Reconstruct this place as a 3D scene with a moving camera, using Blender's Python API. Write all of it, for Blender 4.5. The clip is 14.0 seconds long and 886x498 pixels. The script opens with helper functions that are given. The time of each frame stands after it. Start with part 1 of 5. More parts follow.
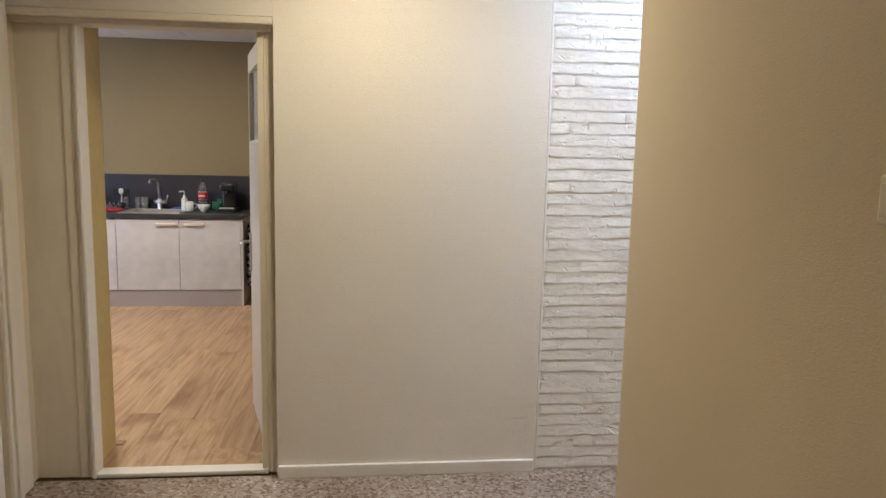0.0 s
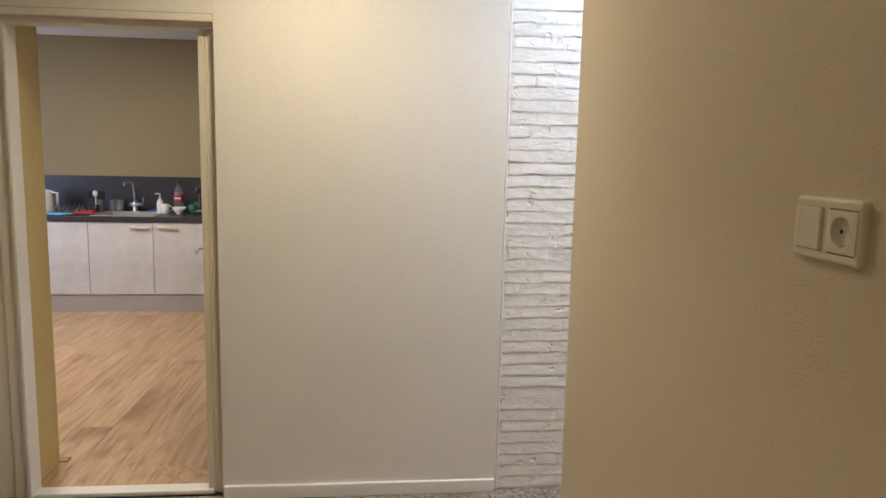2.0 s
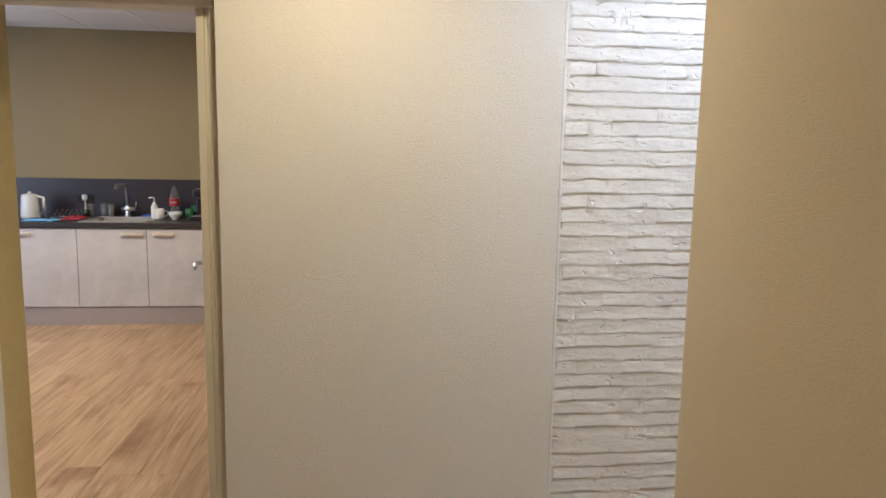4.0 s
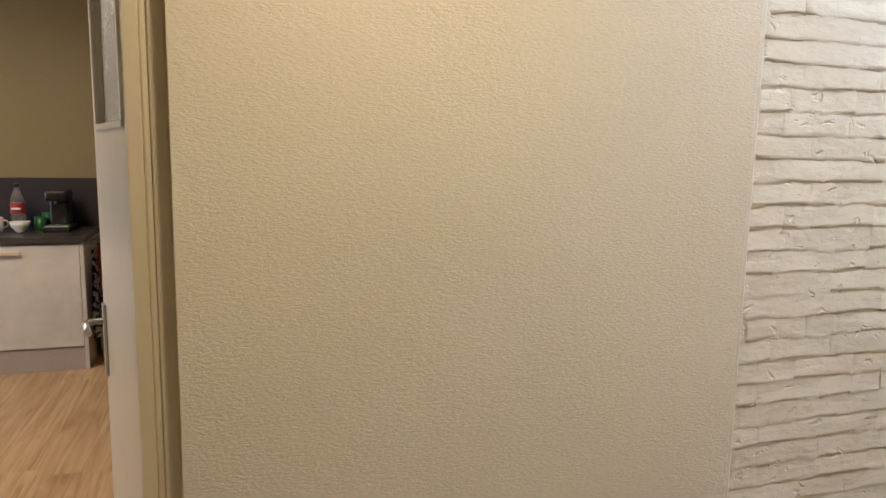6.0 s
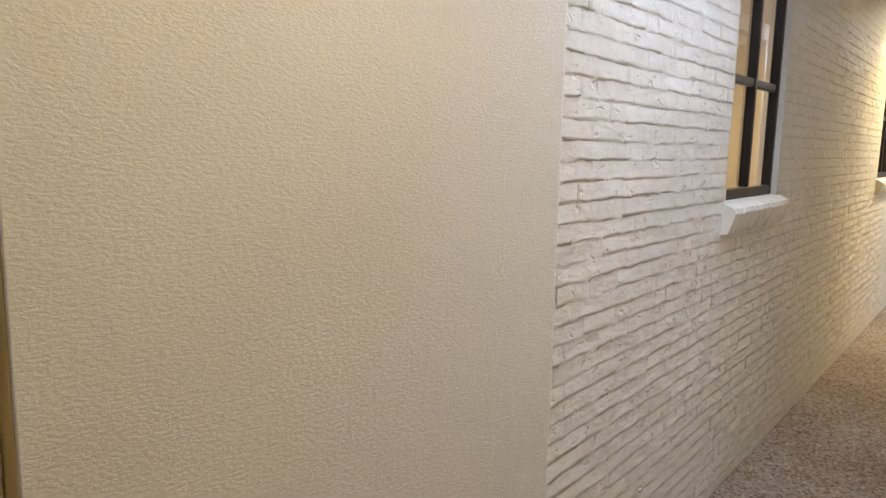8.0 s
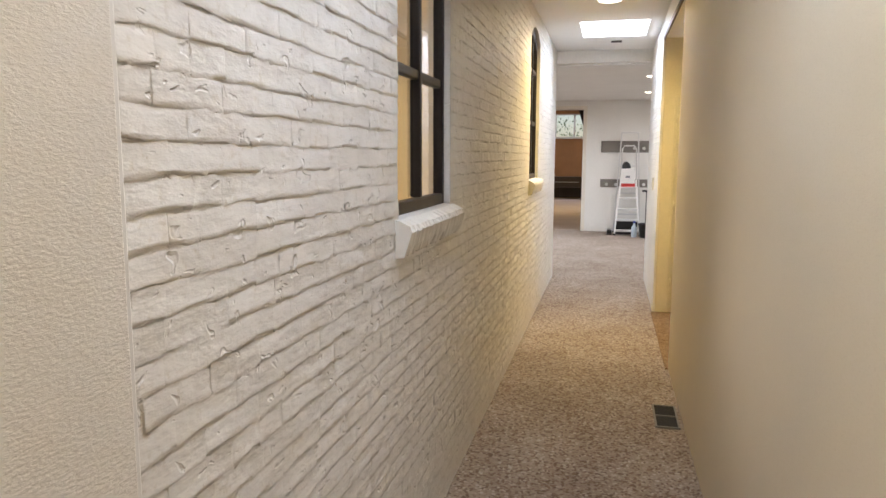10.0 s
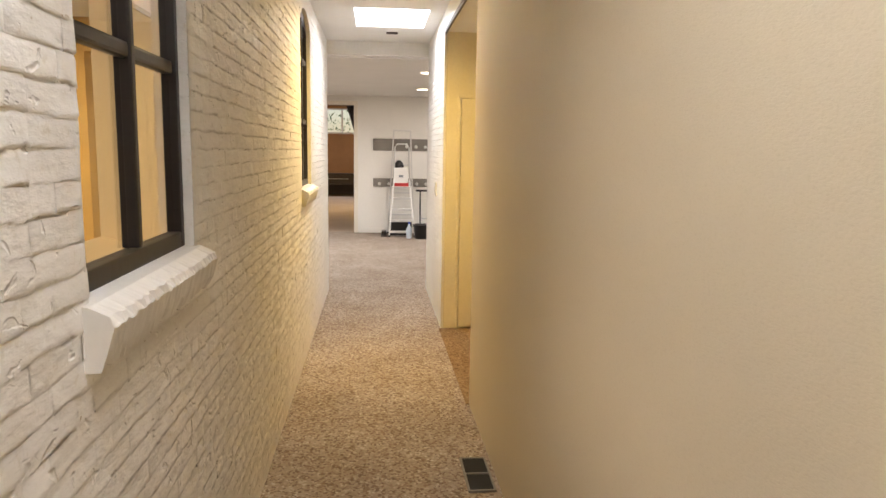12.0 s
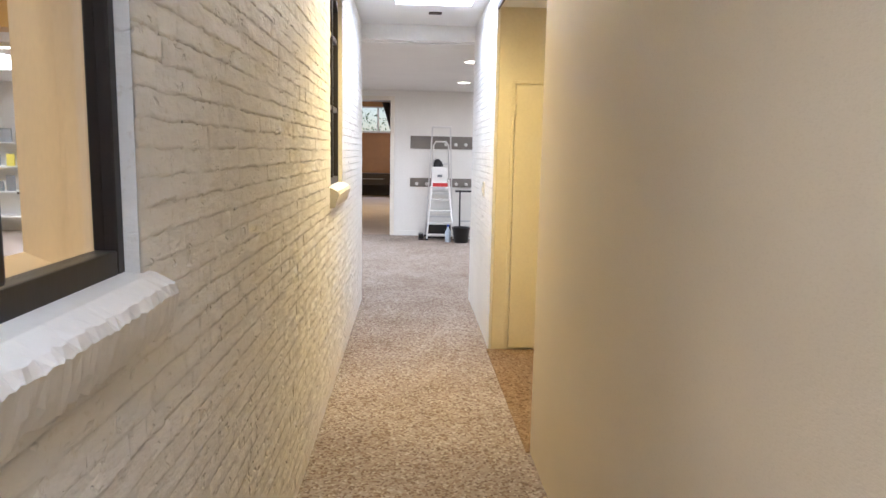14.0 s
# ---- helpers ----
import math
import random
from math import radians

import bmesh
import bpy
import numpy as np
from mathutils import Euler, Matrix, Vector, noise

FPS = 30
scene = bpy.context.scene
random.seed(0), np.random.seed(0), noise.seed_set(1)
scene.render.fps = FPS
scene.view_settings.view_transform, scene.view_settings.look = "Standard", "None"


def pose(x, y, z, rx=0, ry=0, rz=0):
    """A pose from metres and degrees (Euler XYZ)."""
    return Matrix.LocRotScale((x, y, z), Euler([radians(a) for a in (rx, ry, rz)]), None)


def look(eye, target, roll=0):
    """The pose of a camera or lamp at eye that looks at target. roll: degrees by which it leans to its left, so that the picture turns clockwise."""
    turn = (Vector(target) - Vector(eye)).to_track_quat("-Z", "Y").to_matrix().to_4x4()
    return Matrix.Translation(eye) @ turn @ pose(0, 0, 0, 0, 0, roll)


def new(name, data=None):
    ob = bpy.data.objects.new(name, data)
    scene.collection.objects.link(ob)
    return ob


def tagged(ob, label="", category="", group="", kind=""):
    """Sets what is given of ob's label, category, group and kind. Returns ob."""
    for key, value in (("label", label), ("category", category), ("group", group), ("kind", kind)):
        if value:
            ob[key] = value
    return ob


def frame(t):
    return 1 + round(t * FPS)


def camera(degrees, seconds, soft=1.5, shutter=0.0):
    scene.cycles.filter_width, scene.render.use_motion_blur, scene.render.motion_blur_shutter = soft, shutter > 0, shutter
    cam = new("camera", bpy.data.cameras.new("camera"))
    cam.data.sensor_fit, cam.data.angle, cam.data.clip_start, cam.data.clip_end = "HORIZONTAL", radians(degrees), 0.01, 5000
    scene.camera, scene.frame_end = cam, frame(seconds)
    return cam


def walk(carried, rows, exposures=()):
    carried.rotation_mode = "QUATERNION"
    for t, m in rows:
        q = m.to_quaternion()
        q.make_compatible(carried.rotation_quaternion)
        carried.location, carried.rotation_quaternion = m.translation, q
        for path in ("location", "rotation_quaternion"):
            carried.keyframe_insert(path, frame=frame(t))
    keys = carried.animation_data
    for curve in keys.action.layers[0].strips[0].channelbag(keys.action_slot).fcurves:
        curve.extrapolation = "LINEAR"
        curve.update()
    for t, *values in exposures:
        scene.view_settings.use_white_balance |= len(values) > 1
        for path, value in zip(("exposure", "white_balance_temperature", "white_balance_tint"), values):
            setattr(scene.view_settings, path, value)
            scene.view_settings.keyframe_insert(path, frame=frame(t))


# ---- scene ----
cam = camera(65.2, 14.0)
PATH = [
    (0, (-0.079, -0.032, 1.437), (0.137, 1.939, 1.176), 1.2),
    (0.5, (0.041, -0.04, 1.458), (0.252, 1.931, 1.196), 1.2),
    (1, (0.096, -0.023, 1.457), (0.306, 1.948, 1.195), 1.2),
    (1.5, (0.153, 0.06, 1.461), (0.36, 2.032, 1.198), 1.1),
    (2, (0.143, 0.104, 1.465), (0.351, 2.076, 1.201), 1.2),
    (2.5, (0.107, 0.117, 1.46), (0.315, 2.089, 1.196), 1.2),
    (3, (0.057, 0.177, 1.468), (0.27, 2.147, 1.202), 1.1),
    (3.5, (0.034, 0.333, 1.475), (0.248, 2.304, 1.208), 1.0),
    (5.8, (-0.262, 1.631, 1.454), (0.215, 3.553, 1.179), 1.0),
    (6, (-0.396, 1.738, 1.456), (0.209, 3.623, 1.171), 1.0),
    (6.5, (-0.654, 1.965, 1.44), (0.178, 3.763, 1.164), 0.9),
    (7, (-0.817, 2.111, 1.437), (0.26, 3.772, 1.153), 0.9),
    (7.5, (-0.781, 2.137, 1.443), (0.512, 3.633, 1.144), 1.1),
    (8, (-0.743, 2.137, 1.427), (0.783, 3.396, 1.132), 1.1),
    (8.5, (-0.641, 2.155, 1.414), (1.042, 3.197, 1.129), 1.2),
    (9, (-0.481, 2.184, 1.415), (1.319, 3.01, 1.133), 1.0),
    (9.2, (-0.401, 2.214, 1.405), (1.444, 2.937, 1.132), 0.6),
    (11.3, (0.43, 2.505, 1.489), (2.411, 2.499, 1.209), 1.2),
    (11.5, (0.513, 2.507, 1.494), (2.49, 2.377, 1.216), 1.1),
    (12, (0.725, 2.491, 1.503), (2.696, 2.295, 1.224), 0.9),
    (12.5, (0.969, 2.509, 1.498), (2.943, 2.355, 1.219), 1.0),
    (13, (1.183, 2.518, 1.481), (3.158, 2.365, 1.202), 1.0),
    (13.5, (1.37, 2.527, 1.464), (3.346, 2.389, 1.186), 1.1),
    (14, (1.487, 2.528, 1.449), (3.465, 2.43, 1.172), 1.1),
]
walk(cam, [(t, look(eye, target, roll)) for t, eye, target, roll in PATH],
     [(0.0, 0.28, 5700, 11), (3.5, 0.24, 5700, 11), (6.0, 0.03, 6600, 11), (6.5, 0.13, 6500, 11), (7.5, 0.10, 5900, 13), (9.0, 0.0, 5900, 13), (11.5, 0.14, 7000, 14), (13.0, 0.2, 7200, 15), (13.5, 0.3, 6000, 13), (14.0, 0.30, 5700, 14)])

# ---- light ----
world = bpy.data.worlds.new("sky")
scene.world = world
world.use_nodes = True
wn = world.node_tree
sky = wn.nodes.new("ShaderNodeTexSky")
sky.sky_type, sky.sun_disc = 'NISHITA', False
sky.sun_elevation, sky.sun_rotation = radians(40), radians(150)
wn.links.new(sky.outputs[0], wn.nodes["Background"].inputs[0])
wn.nodes["Background"].inputs[1].default_value = 0.12
sun = new("sun", bpy.data.lights.new("sun", 'SUN'))
sun.data.energy, sun.data.angle, sun.data.color = 1.0, radians(12), (1, 0.95, 0.88)
sun.matrix_world = look((0, 0, 20), (-3, 8, 5))


def area(name, x, y, z, w, d, power, colour, target=None):
    ob = new(name, bpy.data.lights.new(name, 'AREA'))
    ob.data.shape, ob.data.size, ob.data.size_y = 'RECTANGLE', w, d
    ob.data.energy, ob.data.color = power, colour
    ob.matrix_world = look((x, y, z), target or (x, y + 1e-4, z - 1))
    return ob


def beam_lamp(name, x, y, z, power, colour, cone=155):
    """A recessed downlight: a wide soft cone straight down."""
    ob = new(name, bpy.data.lights.new(name, 'SPOT'))
    ob.data.energy, ob.data.color = power, colour
    ob.data.spot_size, ob.data.spot_blend, ob.data.shadow_soft_size = radians(cone), 1.0, 0.07
    ob.matrix_world = look((x, y, z), (x, y + 1e-4, z - 1))
    return ob


def bulb(name, x, y, z, power, colour, radius=0.08):
    """A round downlight's beam."""
    ob = area(name, x, y, z, 2 * radius, 2 * radius, power, colour)
    ob.data.shape = 'DISK'
    return ob


WARM = (1.0, 0.79, 0.38)
SOFT = (1.0, 0.87, 0.74)
DAY = (0.73, 0.815, 1.0)
GOLD = (1.0, 0.73, 0.26)
ENTRY = (1.0, 0.785, 0.465)
beam_lamp("entry_lamp", -0.1, 2.30, 2.595, 88, ENTRY, 163)
# Weak second lamp behind the viewpoint, added to fill the switch wall.
bulb("entry_lamp", -0.5, -0.6, 2.595, 3.5, ENTRY)
area("skylight_day", 1.30, 2.45, 3.04, 0.7, 0.56, 20, DAY)
beam_lamp("corridor_lamp", 5.55, 2.40, 2.595, 195, GOLD, 165)
area("skylight_day", 6.9, 2.36, 2.80, 0.8, 0.62, 20, DAY)
bulb("hall_lamp", 9.48, 1.84, 2.44, 9, SOFT)
bulb("hall_lamp", 11.84, 1.75, 2.44, 12, SOFT)
# Two daylight fills added to brighten the hall; no source is known there.
area("hall_day_fill", 10.8, 4.6, 2.68, 1.7, 1.3, 76, (0.82, 0.90, 1))
area("hall_day_fill", 10.8, 0.2, 2.68, 1.7, 1.1, 50, (0.82, 0.90, 1))
area("library_skylight_day", 10.8, 7.8, 2.68, 1.7, 1.1, 100, (0.95, 0.97, 1))
# Soft fill, added to brighten the beige window bay from behind.
area("library_fill", 2.4, 5.0, 2.44, 1.15, 1.15, 26, SOFT)
bulb("library_lamp", 5.0, 5.2, 2.44, 40, WARM)
# Overhead fill added to light the kitchen; its real lamps are unknown.
area("kitchen_fill", -2.0, 5.0, 2.50, 0.56, 0.56, 46, (1, 0.82, 0.58))
area("kitchen_window_day", -4.1, 5.4, 1.5, 1.2, 1.1, 30, DAY, (-2, 5.6, 1.2))
area("far_room_day", 23.9, 3.6, 2.5, 1.9, 0.7, 60, DAY, (20, 3.6, 1.2))
# Warm fill without a fixture, added to brighten the far room.
bulb("far_room_fill", 19.0, 3.6, 2.9, 60, WARM)

# ---- materials ----
def nodes_of(name):
    m = bpy.data.materials.new(name)
    m.use_nodes = True
    t = m.node_tree
    return m, t, t.nodes["Principled BSDF"]


def ramp_of(t, fac, stops):
    r = t.nodes.new("ShaderNodeValToRGB")
    e = r.color_ramp.elements
    while len(e) < len(stops):
        e.new(0.5)
    for el, (p, c) in zip(e, stops):
        el.position, el.color = p, (*c, 1)
    t.links.new(fac, r.inputs[0])
    return r.outputs[0]


def noise_of(t, scale, detail=4, rough=0.55, stretch=(1, 1, 1), distort=0.0, where="Object"):
    c = t.nodes.new("ShaderNodeTexCoord" if where == "Object" else "ShaderNodeNewGeometry")
    m = t.nodes.new("ShaderNodeMapping")
    m.inputs["Scale"].default_value = stretch
    n = t.nodes.new("ShaderNodeTexNoise")
    n.inputs["Scale"].default_value, n.inputs["Detail"].default_value = scale, detail
    n.inputs["Roughness"].default_value, n.inputs["Distortion"].default_value = rough, distort
    t.links.new(c.outputs[where], m.inputs[0])
    t.links.new(m.outputs[0], n.inputs["Vector"])
    return n.outputs["Fac"]


def mixed(t, fac, a, b, kind='MIX'):
    m = t.nodes.new("ShaderNodeMix")
    m.data_type, m.blend_type = 'RGBA', kind
    for sock, v in ((m.inputs[0], fac), (m.inputs[6], a), (m.inputs[7], b)):
        if isinstance(v, (int, float)):
            sock.default_value = v
        elif isinstance(v, tuple):
            sock.default_value = (*v, 1)
        else:
            t.links.new(v, sock)
    return m.outputs[2]


def relief(t, p, heights):
    """Bumps on top of each other: (height socket, strength, distance)."""
    last = None
    for h, s, d in heights:
        b = t.nodes.new("ShaderNodeBump")
        b.inputs["Strength"].default_value, b.inputs["Distance"].default_value = s, d
        t.links.new(h, b.inputs["Height"])
        if last:
            t.links.new(last, b.inputs["Normal"])
        last = b.outputs[0]
    t.links.new(last, p.inputs["Normal"])


def paint(name, colour, rough=0.5, vary=0.08, grain=60, bump=0.15, dist=0.002, stretch=(1, 1, 1), metal=0.0, big=1.3, spread=0.0):
    """Painted or plain surface: colour that drifts at a large and a small scale, with fine relief."""
    m, t, p = nodes_of(name)
    dark = tuple(c * (1 - vary) for c in colour)
    light = tuple(min(1, c * (1 + vary)) for c in colour)
    n1 = noise_of(t, big, 3, 0.6)
    n2 = noise_of(t, grain, 4, 0.6, stretch)
    c1 = ramp_of(t, n1, [(0.3, dark), (0.7, light)])
    c2 = ramp_of(t, n2, [(0.3, (1 - vary,) * 3), (0.6, (1, 1, 1))])
    col = mixed(t, 1.0, c1, c2, 'MULTIPLY')
    if spread:
        o = t.nodes.new("ShaderNodeObjectInfo")
        col = mixed(t, 1.0, col, ramp_of(t, o.outputs["Random"], [(0, (1 - spread,) * 3), (1, (1, 1, 1))]), 'MULTIPLY')
    t.links.new(col, p.inputs["Base Color"])
    p.inputs["Roughness"].default_value, p.inputs["Metallic"].default_value = rough, metal
    if bump:
        relief(t, p, [(n2, bump, dist)])
    return m


def stucco(name, colour, strength=0.5, scale=125):
    """Spray plaster with short level ridges."""
    m, t, p = nodes_of(name)
    fine = noise_of(t, scale, 3, 0.6, (0.65, 0.65, 1.55), 0.3)
    mid = noise_of(t, 22, 3, 0.5)
    n1 = noise_of(t, 1.1, 3)
    c = ramp_of(t, n1, [(0.3, tuple(x * 0.94 for x in colour)), (0.7, colour)])
    c = mixed(t, 1.0, c, ramp_of(t, fine, [(0.25, (0.94, 0.93, 0.91)), (0.5, (1, 1, 1))]), 'MULTIPLY')
    t.links.new(c, p.inputs["Base Color"])
    p.inputs["Roughness"].default_value = 0.55
    relief(t, p, [(mid, strength * 0.3, 0.006), (fine, strength, 0.003)])
    return m


def brick_paint(name):
    """Thick white paint over old brick, chipped and dusty in the joints."""
    m, t, p = nodes_of(name)
    n1, n2, n3 = noise_of(t, 1.6, 3, where="Position"), noise_of(t, 45, 5, 0.65, where="Position"), noise_of(t, 14, 4, 0.6, (0.6, 0.6, 1.4), where="Position")
    c = ramp_of(t, n1, [(0.3, (0.745, 0.72, 0.67)), (0.7, (0.80, 0.78, 0.73))])
    c = mixed(t, 1.0, c, ramp_of(t, n2, [(0.22, (0.80, 0.76, 0.68)), (0.42, (1, 1, 1))]), 'MULTIPLY')
    chips = ramp_of(t, noise_of(t, 30, 2, 0.5, where="Position"), [(0.20, (1, 1, 1)), (0.225, (0, 0, 0))])
    c = mixed(t, chips, c, (0.45, 0.36, 0.25))
    t.links.new(c, p.inputs["Base Color"])
    p.inputs["Roughness"].default_value = 0.5
    pits = ramp_of(t, noise_of(t, 20, 2, 0.5, (1, 1, 1.5), 0.6, where="Position"), [(0.27, (0, 0, 0)), (0.35, (1, 1, 1))])
    relief(t, p, [(n3, 0.85, 0.007), (pits, 0.7, 0.004), (n2, 0.4, 0.002)])
    return m


def carpet_mat(name, a, b, c):
    m, t, p = nodes_of(name)
    co = t.nodes.new("ShaderNodeTexCoord")
    v = t.nodes.new("ShaderNodeTexVoronoi")
    v.inputs["Scale"].default_value = 85
    t.links.new(co.outputs["Object"], v.inputs["Vector"])
    sep = t.nodes.new("ShaderNodeSeparateColor")
    t.links.new(v.outputs["Color"], sep.inputs[0])
    tuft = tuple(x * y for x, y in zip(b, (0.72, 0.62, 0.56)))
    col = ramp_of(t, sep.outputs[0], [(0.0, a), (0.08, a), (0.2, tuft), (0.42, b), (0.8, b), (1.0, c)])
    col = mixed(t, 1.0, col, ramp_of(t, noise_of(t, 28, 4, 0.7), [(0.3, (0.80, 0.77, 0.74)), (0.62, (1, 1, 1))]), 'MULTIPLY')
    col = mixed(t, 1.0, col, ramp_of(t, noise_of(t, 2.2, 4), [(0.3, (0.78, 0.75, 0.72)), (0.65, (1, 1, 1))]), 'MULTIPLY')
    t.links.new(col, p.inputs["Base Color"])
    p.inputs["Roughness"].default_value = 0.95
    p.inputs["Specular IOR Level"].default_value = 0.15
    relief(t, p, [(noise_of(t, 60, 4, 0.7), 0.6, 0.006), (v.outputs["Distance"], 0.4, 0.004)])
    return m


def plank_mat(name):
    """Oak laminate along y; each board its own tone."""
    m, t, p = nodes_of(name)
    o = t.nodes.new("ShaderNodeObjectInfo")
    co = t.nodes.new("ShaderNodeTexCoord")
    add = t.nodes.new("ShaderNodeVectorMath")
    sc = t.nodes.new("ShaderNodeVectorMath")
    sc.operation = 'SCALE'
    com = t.nodes.new("ShaderNodeCombineXYZ")
    for k in range(3):
        t.links.new(o.outputs["Random"], com.inputs[k])
    t.links.new(com.outputs[0], sc.inputs[0])
    sc.inputs["Scale"].default_value = 37
    t.links.new(co.outputs["Object"], add.inputs[0])
    t.links.new(sc.outputs[0], add.inputs[1])
    mp = t.nodes.new("ShaderNodeMapping")
    mp.inputs["Scale"].default_value = (1, 0.055, 1)
    t.links.new(add.outputs[0], mp.inputs[0])
    g = t.nodes.new("ShaderNodeTexNoise")
    g.inputs["Scale"].default_value, g.inputs["Detail"].default_value, g.inputs["Distortion"].default_value = 38, 6, 0.6
    t.links.new(mp.outputs[0], g.inputs["Vector"])
    k = t.nodes.new("ShaderNodeTexNoise")
    k.inputs["Scale"].default_value, k.inputs["Detail"].default_value = 3.6, 4
    mp2 = t.nodes.new("ShaderNodeMapping")
    mp2.inputs["Scale"].default_value = (1, 0.45, 1)
    t.links.new(add.outputs[0], mp2.inputs[0])
    t.links.new(mp2.outputs[0], k.inputs["Vector"])
    c = ramp_of(t, g.outputs["Fac"], [(0.28, (0.31, 0.185, 0.09)), (0.45, (0.46, 0.30, 0.165)), (0.72, (0.60, 0.42, 0.25))])
    c = mixed(t, 1.0, c, ramp_of(t, k.outputs["Fac"], [(0.28, (0.70, 0.60, 0.53)), (0.44, (1, 1, 1))]), 'MULTIPLY')
    c = mixed(t, 1.0, c, ramp_of(t, o.outputs["Random"], [(0, (0.78, 0.76, 0.73)), (1, (1, 1, 1))]), 'MULTIPLY')
    t.links.new(c, p.inputs["Base Color"])
    p.inputs["Roughness"].default_value = 0.42
    relief(t, p, [(g.outputs["Fac"], 0.12, 0.001)])
    return m


def glow(name, colour, power):
    m, t, p = nodes_of(name)
    p.inputs["Base Color"].default_value = (*colour, 1)
    p.inputs["Emission Color"].default_value = (*colour, 1)
    p.inputs["Emission Strength"].default_value = power
    return m


def glass_mat(name, rough=0.0, tint=(1, 1, 1), ripple=0.0):
    m, t, p = nodes_of(name)
    p.inputs["Base Color"].default_value = (*tint, 1)
    p.inputs["Roughness"].default_value = rough
    p.inputs["Transmission Weight"].default_value = 1.0
    p.inputs["IOR"].default_value = 1.45
    if ripple:
        relief(t, p, [(noise_of(t, 70, 2, 0.5), ripple, 0.01)])
    return m


def cloth_mat(name, a, b, scale):
    m, t, p = nodes_of(name)
    n = noise_of(t, scale, 2, 0.5)
    t.links.new(ramp_of(t, n, [(0.46, a), (0.52, b)]), p.inputs["Base Color"])
    p.inputs["Roughness"].default_value = 0.9
    relief(t, p, [(noise_of(t, 300, 2), 0.3, 0.001)])
    return m


M_PLASTER = stucco("spray_plaster", (0.80, 0.762, 0.69), 0.5, 150)
M_CREAM = stucco("cream_plaster", (0.70, 0.605, 0.445), 0.22, 170)
M_BRICK = brick_paint("painted_brick")
M_WHITE = paint("white_paint", (0.80, 0.78, 0.73), 0.45, 0.04, 40, 0.1)
M_TRIM = paint("trim_paint", (0.78, 0.725, 0.62), 0.35, 0.05, 30, 0.12, 0.002, (1, 1, 0.2))
M_DOORP = paint("door_paint", (0.70, 0.68, 0.62), 0.32, 0.04, 25, 0.08, 0.002, (1, 1, 0.2))
M_JAMB = paint("tan_paint", (0.62, 0.50, 0.24), 0.5, 0.08, 50, 0.15)
M_CEIL = paint("ceiling_paint", (0.80, 0.79, 0.76), 0.7, 0.03, 80, 0.1)
M_CARPET = carpet_mat("carpet", (0.21, 0.155, 0.125), (0.385, 0.325, 0.275), (0.55, 0.50, 0.445))
M_MAT = carpet_mat("brown_carpet", (0.16, 0.10, 0.05), (0.27, 0.18, 0.10), (0.36, 0.26, 0.16))
M_OAK = plank_mat("oak_laminate")
M_BLACKWOOD = paint("dark_stained_wood", (0.013, 0.009, 0.009), 0.42, 0.3, 30, 0.2, 0.002, (1, 1, 0.1))
M_TAUPE = paint("taupe_paint", (0.255, 0.190, 0.085), 0.6, 0.05, 60, 0.15)
M_NIB = paint("cream_paint", (0.70, 0.635, 0.49), 0.5, 0.05, 50, 0.12)
M_VENT = paint("matt_black", (0.010, 0.008, 0.007), 0.85, 0.2, 60, 0.0)
M_BEIGE = paint("beige_paint", (0.74, 0.58, 0.34), 0.6, 0.06, 50, 0.15)
M_ORANGE = paint("ochre_paint", (0.66, 0.42, 0.16), 0.6, 0.06, 50, 0.15)
M_FRONT = paint("concrete_laminate", (0.55, 0.52, 0.50), 0.5, 0.09, 9, 0.03, 0.001, (1, 1, 1.6), 0.0, 4.0)
M_PLINTH = paint("grey_plinth", (0.38, 0.33, 0.31), 0.5, 0.06)
M_TOP = paint("dark_worktop", (0.035, 0.030, 0.030), 0.4, 0.2, 90, 0.08)
M_SPLASH = paint("slate_panel", (0.028, 0.024, 0.031), 0.42, 0.15, 70, 0.06)
M_BRONZE = paint("brushed_bronze", (0.78, 0.70, 0.58), 0.4, 0.06, 80, 0.05, 0.001, (0.1, 1, 1), 0.6)
M_STEEL = paint("steel", (0.62, 0.62, 0.61), 0.28, 0.06, 80, 0.04, 0.001, (0.1, 1, 1), 1.0)
M_ALU = paint("aluminium", (0.70, 0.69, 0.67), 0.42, 0.06, 60, 0.05, 0.001, (1, 1, 0.1), 0.5)
M_SINK = paint("brushed_sink_steel", (0.50, 0.48, 0.44), 0.38, 0.08, 80, 0.05, 0.001, (0.1, 1, 1), 0.75)
M_BLACK = paint("black_plastic", (0.012, 0.012, 0.013), 0.3, 0.2, 90, 0.05)
M_WPLASTIC = paint("cream_plastic", (0.80, 0.74, 0.60), 0.25, 0.03, 60, 0.03)
M_CERAMIC = paint("white_ceramic", (0.66, 0.65, 0.61), 0.15, 0.03, 40, 0.02)
M_RED = paint("red_label", (0.45, 0.03, 0.03), 0.4, 0.1)
M_GREEN = paint("green_plastic", (0.02, 0.12, 0.05), 0.3, 0.1)
M_BLUE = paint("blue_plastic", (0.05, 0.10, 0.45), 0.4, 0.1)
M_LBLUE = paint("light_blue_cloth", (0.14, 0.34, 0.58), 0.9, 0.1, 200, 0.3)
M_REDCLOTH = paint("red_cloth", (0.30, 0.025, 0.035), 0.9, 0.15, 200, 0.3)
M_SALMON = cloth_mat("salmon_towel", (0.62, 0.10, 0.06), (0.72, 0.22, 0.15), 14)
M_CHECK = cloth_mat("blue_white_towel", (0.04, 0.05, 0.10), (0.70, 0.70, 0.72), 26)
M_COLA = paint("dark_cola", (0.03, 0.012, 0.006), 0.1, 0.1)
